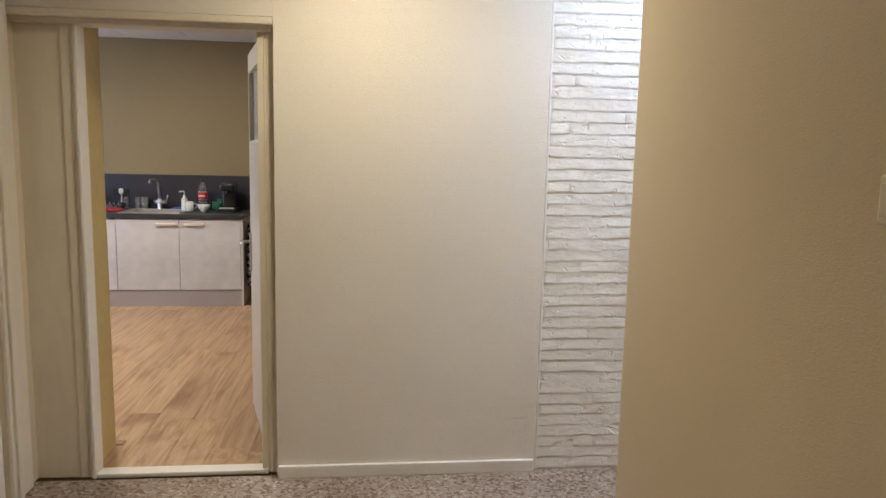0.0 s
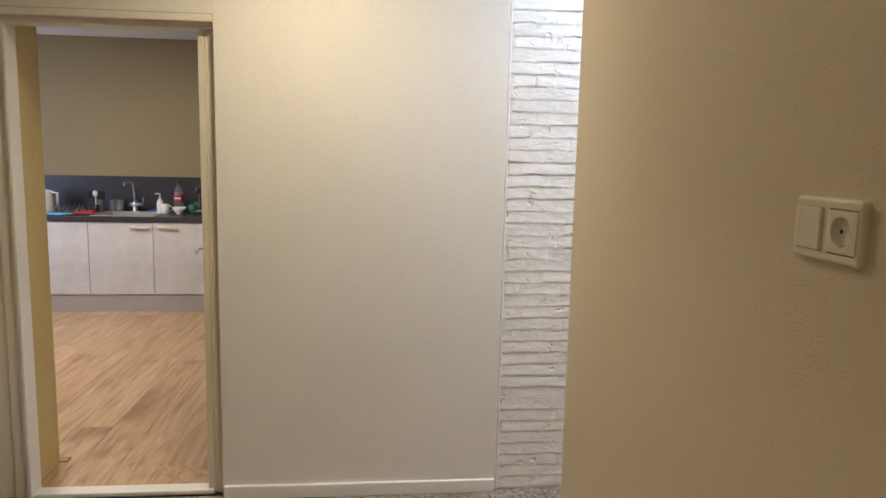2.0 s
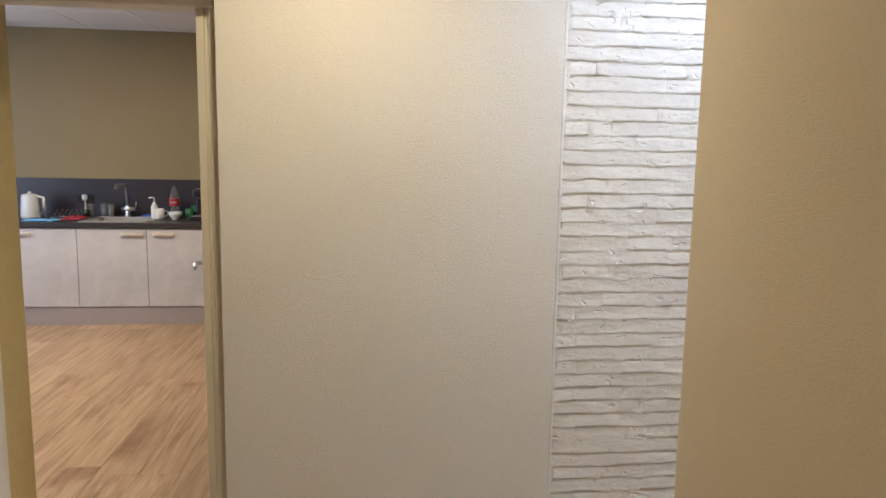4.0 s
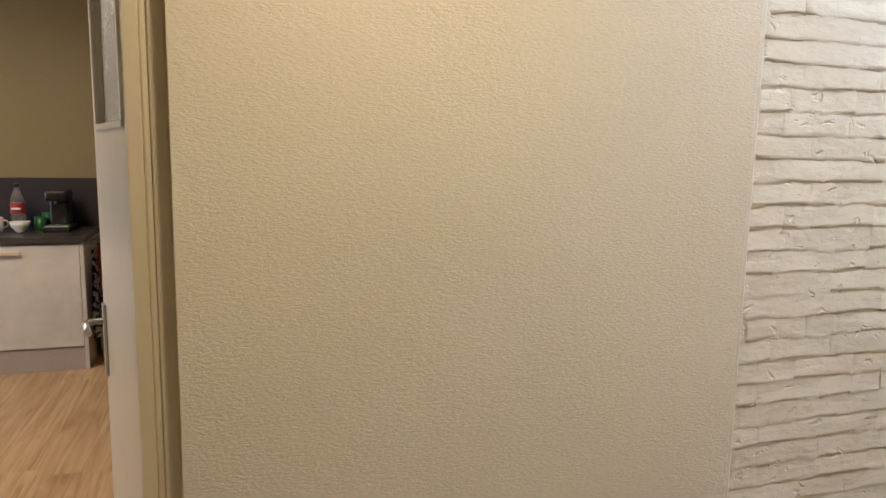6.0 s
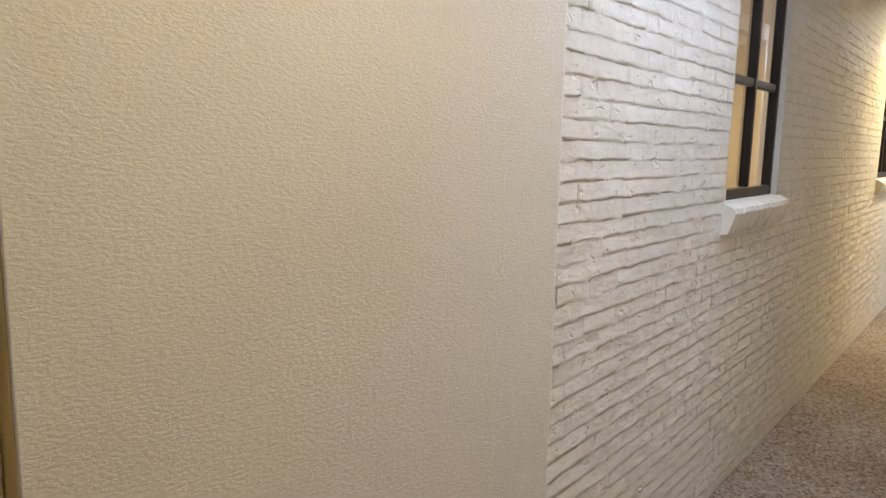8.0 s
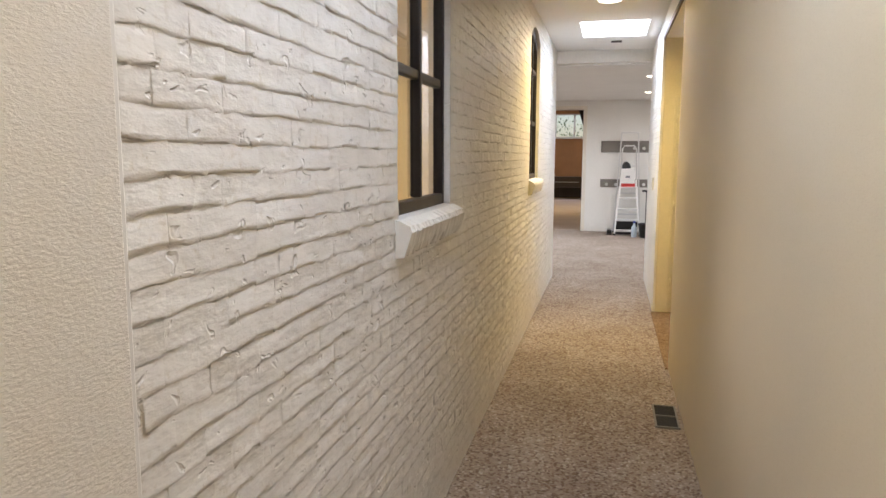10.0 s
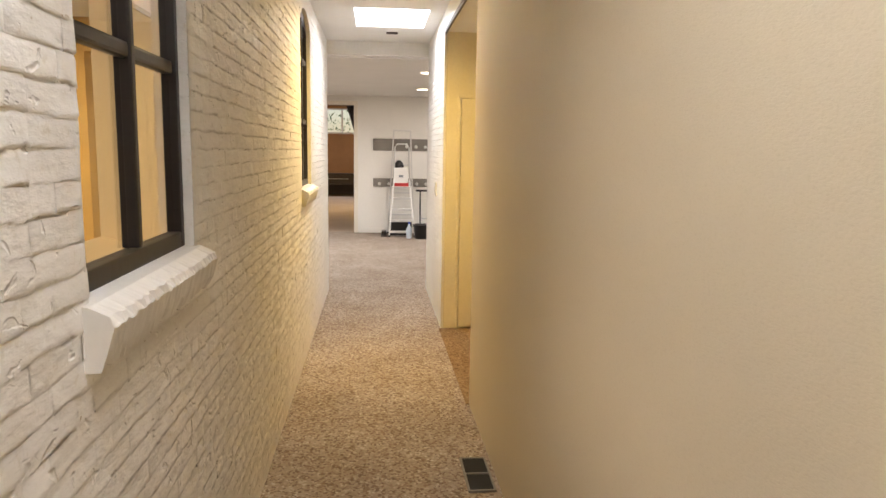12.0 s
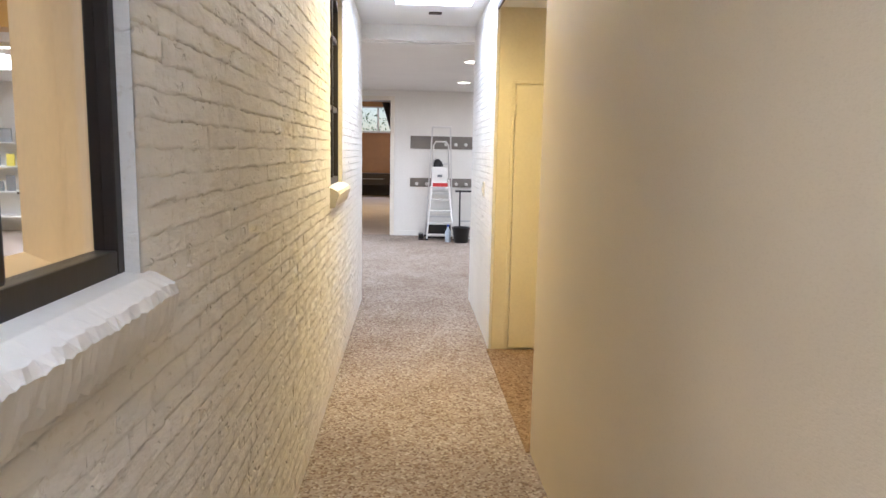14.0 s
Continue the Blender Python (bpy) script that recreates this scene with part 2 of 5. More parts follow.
M_PLATE = paint("grey_wood", (0.20, 0.18, 0.155), 0.5, 0.12, 40, 0.2, 0.002, (1, 0.1, 1))
M_TERRA = paint("ochre_brick", (0.42, 0.22, 0.10), 0.7, 0.12, 40, 0.25)
M_DARKBROWN = paint("dark_brown", (0.05, 0.035, 0.028), 0.45, 0.2, 40, 0.1)
M_PAPER = paint("paper", (0.74, 0.73, 0.70), 0.7, 0.06)
M_CARD = paint("cardboard", (0.40, 0.26, 0.15), 0.8, 0.1)
M_PURPLE = paint("purple_card", (0.12, 0.07, 0.30), 0.5, 0.1)
M_GREYBLUE = paint("grey_print", (0.24, 0.26, 0.28), 0.5, 0.35, 12, 0.0)
M_YELLOW = paint("yellow_paper", (0.75, 0.62, 0.08), 0.6, 0.1)
M_BIN = paint("cream_enamel", (0.66, 0.58, 0.46), 0.35, 0.04)
M_LEAF = paint("leaves", (0.16, 0.24, 0.09), 0.6, 0.3, 9, 0.0)
M_GROUND = paint("lawn", (0.07, 0.10, 0.035), 0.9, 0.3, 5, 0.3, 0.02)
M_GLASS = glass_mat("clear_glass")
M_CLEAR = glass_mat("clear_plastic", 0.12, (0.88, 0.87, 0.84))
M_CLEAR.node_tree.nodes["Principled BSDF"].inputs["Transmission Weight"].default_value = 0.9
M_RIPPLE = glass_mat("hammered_glass", 0.25, (0.86, 0.85, 0.78), 1.0)
M_RIPPLE.node_tree.nodes["Principled BSDF"].inputs["Transmission Weight"].default_value = 0.45
M_LAMP = glow("lit_diffuser", (1, 0.88, 0.68), 6)
M_SKYPANE = glow("skylight_dome", (0.93, 0.97, 1.0), 5)
M_PANEL = glow("lit_panel", (1, 0.92, 0.80), 4)

# ---- building blocks ----
def box(bm, x0, x1, y0, y1, z0, z1, bevel=0.0, seg=2):
    r = bmesh.ops.create_cube(bm, size=1.0)
    vs = r["verts"]
    for v in vs:
        v.co = Vector((x0 if v.co.x < 0 else x1, y0 if v.co.y < 0 else y1, z0 if v.co.z < 0 else z1))
    if bevel:
        es = list({e for v in vs for e in v.link_edges})
        bmesh.ops.bevel(bm, geom=es, offset=bevel, segments=seg, affect='EDGES', profile=0.6)
    return bm


def B(x0, x1, y0, y1, z0, z1, bevel=0.0, seg=2):
    return box(bmesh.new(), x0, x1, y0, y1, z0, z1, bevel, seg)


def prism(bm, pts, z0, z1):
    """A plan outline (counter-clockwise) raised from z0 to z1."""
    lo = [bm.verts.new((x, y, z0)) for x, y in pts]
    hi = [bm.verts.new((x, y, z1)) for x, y in pts]
    n = len(pts)
    for i in range(n):
        bm.faces.new((lo[i], lo[(i + 1) % n], hi[(i + 1) % n], hi[i]))
    bm.faces.new(hi)
    bm.faces.new(lo[::-1])
    return bm


def lathe(profile, n=24, centre=(0, 0, 0)):
    """A turned shape from (radius, z) pairs, bottom to top."""
    bm = bmesh.new()
    cx, cy, cz = centre
    rings = []
    for r, z in profile:
        r = max(r, 0.0004)
        rings.append([bm.verts.new((cx + r * math.cos(2 * math.pi * i / n), cy + r * math.sin(2 * math.pi * i / n), cz + z)) for i in range(n)])
    for a, b in zip(rings, rings[1:]):
        for i in range(n):
            f = bm.faces.new((a[i], a[(i + 1) % n], b[(i + 1) % n], b[i]))
            f.smooth = True
    bm.faces.new(rings[0][::-1])
    bm.faces.new(rings[-1])
    return bm


def tube(points, radius, n=10, bm=None):
    """A round bar along points."""
    bm = bm or bmesh.new()
    pts = [Vector(p) for p in points]
    rings = []
    for i, p in enumerate(pts):
        d = (pts[min(i + 1, len(pts) - 1)] - pts[max(i - 1, 0)]).normalized()
        u = d.cross(Vector((0, 0, 1)) if abs(d.z) < 0.9 else Vector((1, 0, 0))).normalized()
        w = d.cross(u)
        rings.append([bm.verts.new(p + radius * (math.cos(2 * math.pi * k / n) * u + math.sin(2 * math.pi * k / n) * w)) for k in range(n)])
    for a, b in zip(rings, rings[1:]):
        for k in range(n):
            f = bm.faces.new((a[k], a[(k + 1) % n], b[(k + 1) % n], b[k]))
            f.smooth = True
    bm.faces.new(rings[0][::-1])
    bm.faces.new(rings[-1])
    return bm


def beam(p, q, w, d, bm=None):
    """A square bar of width w and depth d from p to q."""
    bm = bm or bmesh.new()
    p, q = Vector(p), Vector(q)
    a = (q - p).normalized()
    u = a.cross(Vector((1, 0, 0)) if abs(a.x) < 0.8 else Vector((0, 1, 0))).normalized()
    v = a.cross(u)
    ring = lambda c: [bm.verts.new(c + u * su * w / 2 + v * sv * d / 2) for su, sv in ((-1, -1), (1, -1), (1, 1), (-1, 1))]
    lo, hi = ring(p), ring(q)
    for i in range(4):
        bm.faces.new((lo[i], lo[(i + 1) % 4], hi[(i + 1) % 4], hi[i]))
    bm.faces.new(lo[::-1])
    bm.faces.new(hi)
    return bm


def mesh_of(name, bm, material):
    bmesh.ops.recalc_face_normals(bm, faces=bm.faces)
    me = bpy.data.meshes.new(name)
    bm.to_mesh(me)
    bm.free()
    me.materials.append(material)
    return me


def part(name, bm, material, parent, label=""):
    ob = new(name, mesh_of(name, bm, material))
    ob.parent = parent
    return tagged(ob, label)


def thing(name, x, y, z, label, category, rz=0.0, group="", kind=""):
    ob = new(name)
    ob.matrix_world = pose(x, y, z, 0, 0, rz)
    ob.empty_display_size = 0.1
    return tagged(ob, label, category, group, kind)


def solid(name, bm, material, label, category, kind="", group=""):
    """A thing of one mesh, built in place, with its origin at its base."""
    co = [v.co for v in bm.verts]
    base = Vector(((min(c.x for c in co) + max(c.x for c in co)) / 2, (min(c.y for c in co) + max(c.y for c in co)) / 2, min(c.z for c in co)))
    bmesh.ops.translate(bm, verts=bm.verts, vec=-base)
    ob = new(name, mesh_of(name, bm, material))
    ob.location = base
    return tagged(ob, label, category, group, kind)


def wall(name, bm, material, label):
    return solid(name, bm, material, label, "wall", "structure")

# ---- structure: entry and corridor ----
YP, YB, YR, XS, XL = 2.975, 2.985, 1.93, 0.685, -1.515   # plaster, brick, facing wall, switch wall, door wall
CEIL, HALLC, KITC = 2.62, 2.47, 2.53
WIN = ((1.96, 2.68), (5.53, 6.24))                         # the two brick windows, along x
WZ0, WZ1 = 1.225, 2.48
END, BACK = 8.18, 13.5                                    # where the brick ends; the hall's far wall

solid("floor", B(-1.6, END, -2.2, 3.0, -0.12, 0.0), M_CARPET, "speckled beige loop-pile carpet in the entry and passage", "floor", "structure")
solid("floor_hall", B(END, BACK + 0.1, -2.2, 10.2, -0.12, 0.0), M_CARPET, "speckled beige carpet of the wide hall", "floor", "structure")
solid("floor_library", B(0.6, END, 3.32, 10.2, -0.12, 0.0), M_CARPET, "speckled beige carpet behind the brick wall", "floor", "structure")
solid("floor_mat", B(4.68, 6.47, 1.15, 1.945, 0.0, 0.006), M_MAT, "brown carpet in the side niche", "carpet", "structure")

# front wall: plaster panel beside the kitchen door, and what carries it
wall("wall_front", B(-0.475, 0.699, YP, 3.32, 0.0, CEIL, 0.002, 2), M_PLASTER, "cream spray-plaster wall between door and brick")
wall("wall_front_lintel", B(-1.60, -0.473, YP + 0.0005, 3.319, 1.998, CEIL), M_PLASTER, "cream spray-plaster wall above the kitchen door")
wall("wall_front_pier", B(-1.60, -1.335, YP + 0.06, 3.32, 0.0, 1.998), M_TRIM, "painted panel beside the kitchen door")
solid("baseboard", B(-0.468, 0.692, YP - 0.018, YP + 0.001, 0.0, 0.058, 0.005), M_WHITE, "low white painted wooden baseboard", "baseboard", "structure")
wall("wall_east", B(XS, 4.67, -2.2, YR, 0.0, CEIL, 0.02, 4), M_CREAM, "cream textured wall with a softly rounded corner")
wall("wall_south", B(-1.7, XS, -2.35, -2.2, 0.0, CEIL), M_CREAM, "cream textured wall behind the entry")
for nm, y0, y1, z0, z1 in (("wall_west", -2.2, 1.98, 0, CEIL), ("wall_west_over_door", 1.98, 2.80, 2.02, CEIL), ("wall_west_corner", 2.80, 3.04, 0, CEIL)):
    wall(nm, B(XL - 0.14, XL, y0, y1, z0, z1), M_CREAM, "cream textured side wall of the entry")
solid("ceiling", (lambda bm: (box(bm, -1.7, 0.90, -2.3, 3.05, CEIL, CEIL + 0.2), box(bm, 1.70, 6.45, 1.9, 3.05, CEIL, CEIL + 0.2), box(bm, 7.32, END, 1.9, 3.05, CEIL, CEIL + 0.2),
      box(bm, 0.90, 1.70, 2.75, 3.05, CEIL, CEIL + 0.2), box(bm, 0.90, 1.70, 1.9, 2.12, CEIL, CEIL + 0.2),
      box(bm, 6.45, 7.32, 2.68, 3.05, CEIL, CEIL + 0.2), box(bm, 6.45, 7.32, 1.9, 2.03, CEIL, CEIL + 0.2), bm)[-1])(bmesh.new()), M_CEIL, "smooth white painted ceiling with skylight openings", "ceiling", "structure")

# niche on the facing side, with a cupboard door
wall("wall_niche_back", B(4.67, 6.6, 0.95, 1.10, 0.0, CEIL), M_CREAM, "cream wall at the back of the niche")
wall("wall_nib_core", B(6.48, END + 0.05, 1.10, YR - 0.022, 0.0, CEIL, 0.004), M_NIB, "cream painted wall end beside the cupboard door")
solid("ceiling_niche", B(4.67, 6.48, 1.10, YR - 0.01, 2.46, CEIL), M_CEIL, "lowered white ceiling of the niche", "ceiling", "structure")
solid("trim_niche", B(4.67, 6.478, YR - 0.012, YR + 0.004, 2.44, 2.475, 0.003), M_DARKBROWN, "dark brown edge strip under the niche ceiling", "trim", "structure")
wall("wall_over_niche", B(4.67, 6.48, YR - 0.01, YR + 0.002, 2.475, CEIL), M_WHITE, "white painted board above the niche")

cup = thing("cupboard_door", 6.478, 1.45, 0.0, "flat cream painted cupboard door with small hinges", "door", kind="structure")
part("door_leaf", B(-0.022, 0, -0.30, 0.335, 0.02, 1.93, 0.003), M_NIB, cup)
for nm, a in (("frame_side", B(-0.016, 0, 0.342, 0.365, 0, 1.96, 0.002)), ("frame_side", B(-0.016, 0, -0.33, -0.307, 0, 1.96, 0.002)), ("frame_head", B(-0.016, 0, -0.307, 0.342, 1.937, 1.96, 0.002))):
    part(nm, a, M_NIB, cup)
for z in (0.25, 0.95, 1.72):
    part("hinge", lathe([(0.007, 0), (0.007, 0.075)], 10, (-0.026, 0.338, z)), M_NIB, cup)
sw = thing("light_switch", 7.05, YR + 0.006, 1.16, "cream plastic light switch on white brick", "switch")
part("plate", B(-0.04, 0.04, -0.006, 0.006, -0.06, 0.06, 0.003), M_WPLASTIC, sw)
part("rocker", B(-0.025, 0.025, 0.006, 0.012, -0.03, 0.03, 0.002), M_WPLASTIC, sw)

# brick wall's core: mortar bed, then a thick wall with splayed window bays
def mortar():
    bm = bmesh.new()
    xs = [0.70, WIN[0][0], WIN[0][1], WIN[1][0], WIN[1][1], END]
    for i in range(0, 6, 2):
        box(bm, xs[i], xs[i + 1], YB + 0.0026, YB + 0.075, 0, CEIL)
    for a, b in WIN:
        box(bm, a, b, YB + 0.0026, YB + 0.075, 0, WZ0 - 0.01)
        box(bm, a, b, YB + 0.0026, YB + 0.075, WZ1, CEIL)
    return bm


solid("trim_plaster_edge", B(0.6995, 0.7125, YB - 0.006, YB + 0.03, 0, CEIL - 0.002, 0.003), M_WHITE, "smooth white filler strip between plaster and brick", "trim", "structure")
brick_wall = wall("wall_brick", mortar(), M_BRICK, "old brick wall under thick white paint")


def core():
    bm = bmesh.new()
    f, b, s = YB + 0.075, 3.36, 0.325
    runs = [(0.70, None, WIN[0][0]), (WIN[0][1], 0, WIN[1][0]), (WIN[1][1], 0, END)]
    for i, (x0, _, x1) in enumerate(runs):
        l = x0 if i == 0 else x0 + s
        r = x1 if i == 2 else x1 - s
        prism(bm, [(x0, f), (x1, f), (r, b), (l, b)], 0, CEIL)
    for x0, x1 in WIN:
        prism(bm, [(x0, f), (x1, f), (x1 + s, b), (x0 - s, b)], 0, WZ0 - 0.006)
        prism(bm, [(x0, f), (x1, f), (x1 + s, b), (x0 - s, b)], WZ1 + 0.02, CEIL)
    return bm


wall("wall_brick_core", core(), M_BEIGE, "beige plastered back of the brick wall with splayed window bays")


def arch_fill(x0, x1):
    """White brick spandrels over the curved window head."""
    bm = bmesh.new()
    n = 12
    for i in range(n):
        a, b = i / n, (i + 1) / n
        h = lambda u: WZ1 - 0.10 * (2 * u - 1) ** 2
        xa, xb = x0 + (x1 - x0) * a, x0 + (x1 - x0) * b
        lo = [bm.verts.new(v) for v in ((xa, YB, h(a)), (xb, YB, h(b)), (xb, YB, WZ1 + 0.001), (xa, YB, WZ1 + 0.001))]
        hi = [bm.verts.new(v.co + Vector((0, 0.07, 0))) for v in lo]
        for k in range(4):
            bm.faces.new((lo[k], lo[(k + 1) % 4], hi[(k + 1) % 4], hi[k]))
        bm.faces.new(lo)
        bm.faces.new(hi[::-1])
    return bm


def window(x0, x1):
    w = x1 - x0
    ob = thing("window", (x0 + x1) / 2, YB + 0.027, WZ0, "dark stained wooden window with six panes in white brick", "window", kind="structure", group="windows in the brick wall")
    h = WZ1 - WZ0
    d = 0.042
    part("stile", B(-w / 2, -w / 2 + 0.030, 0, d, 0, h - 0.08, 0.004), M_BLACKWOOD, ob)
    part("stile", B(w / 2 - 0.029, w / 2, 0, d, 0, h - 0.08, 0.004), M_BLACKWOOD, ob)
    part("bottom_rail", B(-w / 2 + 0.030, w / 2 - 0.029, 0, d, 0, 0.052, 0.004), M_BLACKWOOD, ob)
    bm = bmesh.new()
    n = 12
    for i in range(n):
        a, b = i / n, (i + 1) / n
        f = lambda u: h - 0.10 * (2 * u - 1) ** 2
        for_a = (-w / 2 + w * a, f(a)), (-w / 2 + w * b, f(b))
        lo = [bm.verts.new(v) for v in ((for_a[0][0], 0, for_a[0][1] - 0.06), (for_a[1][0], 0, for_a[1][1] - 0.06), (for_a[1][0], 0, for_a[1][1]), (for_a[0][0], 0, for_a[0][1]))]
        hi = [bm.verts.new(v.co + Vector((0, d, 0))) for v in lo]
        for k in range(4):
            bm.faces.new((lo[k], lo[(k + 1) % 4], hi[(k + 1) % 4], hi[k]))
        bm.faces.new(lo)
        bm.faces.new(hi[::-1])
    part("arched_head", bm, M_BLACKWOOD, ob)
    part("mullion", B(-0.020, 0.007, -0.004, d - 0.004, 0.055, h - 0.055, 0.006), M_BLACKWOOD, ob)
    for z in (0.465, 0.90):
        part("glazing_bar", B(-w / 2 + 0.05, w / 2 - 0.05, 0.002, d - 0.008, z, z + 0.034, 0.008), M_BLACKWOOD, ob)
    for sx in (-1, 1):
        for z0, z1 in ((0.052, 0.465), (0.499, 0.90), (0.934, h - 0.13)):
            xa, xb = sorted((sx * 0.018, sx * (w / 2 - 0.029)))
            p = part("pane", B(xa, xb, 0.020, 0.024, z0, z1), M_GLASS, ob)
            p.visible_shadow = False
    solid("trim_arch", arch_fill(x0, x1), M_BRICK, "white painted brick spandrels over the window head", "trim", "structure")


def sill(x0, x1):
    """Thick painted stone sill with a hacked, uneven front."""
    bm = bmesh.new()
    n, rnd = 64, random.Random(int(x0 * 10))
    a, b = x0 - 0.035, x1 + 0.032
    yf = YB - 0.052
    rows = []
    for i in range(n + 1):
        x = a + (b - a) * i / n
        j = lambda s: rnd.uniform(-s, s)
        nick = 0.006 if rnd.random() < 0.3 else 0
        rows.append([bm.verts.new(c) for c in ((x, YB + 0.03, WZ0 + 0.012), (x, YB - 0.01, WZ0 + 0.006), (x, yf + 0.006 + nick, WZ0 - 0.012 + j(0.002)), (x, yf + j(0.0025), WZ0 - 0.030 + j(0.003)),
                     (x, yf + 0.012 + j(0.003), WZ0 - 0.074 + j(0.004)), (x, yf + 0.026 + j(0.004), WZ0 - 0.106 + j(0.004)), (x, YB + 0.03, WZ0 - 0.112))])
    for p, q in zip(rows, rows[1:]):
        for k in range(7):
            bm.faces.new((p[k], p[(k + 1) % 7], q[(k + 1) % 7], q[k]))
    bm.faces.new(rows[0][::-1])
    bm.faces.new(rows[-1])
    return solid("window_sill", bm, M_WHITE, "thick white painted window sill with a hacked front edge", "window sill", "structure", "sills of the brick windows")


for x0, x1 in WIN:
    window(x0, x1)
    sill(x0, x1)

# ---- the kitchen doorway ----
XO0, XO1, ZH = -1.262, -0.533, 1.945
case = thing("door_frame", -0.9, YP + 0.05, 0, "cream painted wooden door frame with moulded casing", "door frame", kind="structure")
def local(x0, x1, y0, y1, z0, z1, bev=0.004):
    return B(x0 + 0.9, x1 + 0.9, y0 - YP - 0.05, y1 - YP - 0.05, z0, z1, bev)
# Thin tan strip puts the plaster end's brown shade into the colour.
part("reveal", local(-0.4762, -0.4752, YP + 0.006, YP + 0.06, 0, 1.985, 0), M_JAMB, case, "plaster reveal with its brown shade painted on")
part("casing", local(-0.508, -0.4765, YP + 0.048, YP + 0.12, 0, 1.975, 0.006), M_TRIM, case)
part("bead", local(-0.520, -0.508, YP + 0.054, YP + 0.12, 0, 1.965, 0.004), M_TRIM, case)
part("jamb", local(-0.547, -0.520, YP + 0.050, YP + 0.118, 0, ZH + 0.01, 0.004), M_TRIM, case)
part("hinge_leaf", local(-0.550, -0.5462, 3.108, 3.140, 1.25, 1.41, 0.0), M_BLACK, case, "black metal hinge leaf")
part("head_casing", local(-1.513, -0.4755, YP - 0.006, YP + 0.09, 1.966, 1.996, 0.006), M_TRIM, case)
part("head_bead", local(-1.513, -0.482, YP + 0.02, YP + 0.10, 1.944, 1.968, 0.006), M_TRIM, case)
part("head", local(-1.34, -0.50, YP + 0.04, YP + 0.13, ZH, 1.958, 0.004), M_TRIM, case)
part("jamb", local(-1.275, XO0, YP + 0.03, YP + 0.12, 0, ZH + 0.01, 0.004), M_WHITE, case)
part("bead", local(-1.292, -1.276, YP + 0.042, YP + 0.12, 0, ZH + 0.01, 0.005), M_TRIM, case)
part("casing", local(-1.334, -1.293, YP + 0.05, YP + 0.12, 0, ZH + 0.01, 0.005), M_TRIM, case)
part("threshold", local(-1.262, -0.52, YP + 0.035, YP + 0.105, 0.0, 0.022, 0.006), M_WHITE, case)
wall("wall_doorway_side", B(-1.40, -1.30, YP + 0.125, 3.36, 0, 2.02), M_JAMB, "tan painted side of the kitchen doorway")
wall("wall_doorway_edge", B(-0.546, -0.474, 3.106, 3.235, 0, 2.02), M_JAMB, "tan painted edge of the kitchen doorway")
solid("offcut", B(-1.36, -1.27, 3.362, 3.41, 0.0, 0.012, 0.002), M_CARD, "small loose wooden strip on the floor", "wood strip")

# the open door with hammered glass
hx, hy = -0.563, 3.25
door = thing("door_kitchen", hx, hy, 0.0, "open cream painted door with hammered glass and a lever handle", "door", rz=104.3, kind="structure")
L, T = 0.68, 0.042
part("stile", B(0, 0.10, -T, 0, 0.012, 1.965, 0.002), M_DOORP, door)
part("stile", B(L - 0.10, L, -T, 0, 0.012, 1.965, 0.002), M_DOORP, door)
part("lower_panel", B(0.10, L - 0.10, -T, 0, 0.012, 1.503, 0.0), M_DOORP, door)
part("top_rail", B(0.10, L - 0.10, -T, 0, 1.86, 1.965, 0.0), M_DOORP, door)
part("glass", B(0.10, L - 0.10, -T * 0.62, -T * 0.42, 1.503, 1.86), M_RIPPLE, door, "pale hammered glass pane")
for a in (B(0.098, L - 0.098, -0.004, 0.007, 1.490, 1.506, 0.003), B(0.098, L - 0.098, -0.004, 0.007, 1.857, 1.872, 0.003), B(0.090, 0.104, -0.004, 0.007, 1.506, 1.857, 0.003), B(L - 0.104, L - 0.09, -0.004, 0.007, 1.506, 1.857, 0.003)):
    part("glazing_bead", a, M_DOORP, door)
for s, y in ((1, 0.0), (-1, -T)):
    plate = part("handle_plate", B(L - 0.062, L - 0.024, min(y, y + s * 0.008), max(y, y + s * 0.008), 0.795, 1.005, 0.003), M_STEEL, door, "brushed steel handle plate")
    part("lever", tube([(L - 0.043, y + s * 0.008, 0.955), (L - 0.043, y + s * 0.045, 0.955), (L - 0.055, y + s * 0.055, 0.955), (L - 0.155, y + s * 0.055, 0.950)], 0.009), M_STEEL, plate, "chrome lever handle")
part("hinge_edge", B(-0.0015, 0.0005, -T, 0, 0.012, 1.965), M_JAMB, door, "tan painted door edge")
for z in (0.22, 1.20, 1.72):
    part("hinge", lathe([(0.007, 0), (0.007, 0.095), (0.004, 0.097), (0.004, 0.103), (0.007, 0.105), (0.007, 0.20)], 10, (0.0, -T - 0.008, z)), M_DARKBROWN, door)
plate = part("hinge_plate", B(-0.004, -0.0015, -T, -0.002, 0.74, 0.98, 0.0), M_JAMB, door, "old tan hinge plate")
for z in (0.79, 0.87, 0.95):
    part("screw", B(-0.006, -0.004, -0.022, -0.016, z, z + 0.006), M_DARKBROWN, plate)

# side door in the west wall
sd = thing("door_frame", XL, 2.40, 0, "cream painted side door with moulded casing", "door frame", kind="structure")
for y0, y1 in ((0.40, 0.555), (-0.50, -0.42)):
    part("casing", B(0.0, 0.018, y0, y1, 0, 2.08, 0.005), M_TRIM, sd)
    part("bead", B(0.018, 0.032, y0 + 0.02, y0 + 0.05, 0, 2.06, 0.005), M_TRIM, sd)
part("head_casing", B(0.0, 0.018, -0.42, 0.40, 2.0, 2.08, 0.005), M_TRIM, sd)
part("door_leaf", B(-0.06, -0.02, -0.42, 0.40, 0.01, 2.02, 0.003), M_WHITE, sd, "white painted door leaf")

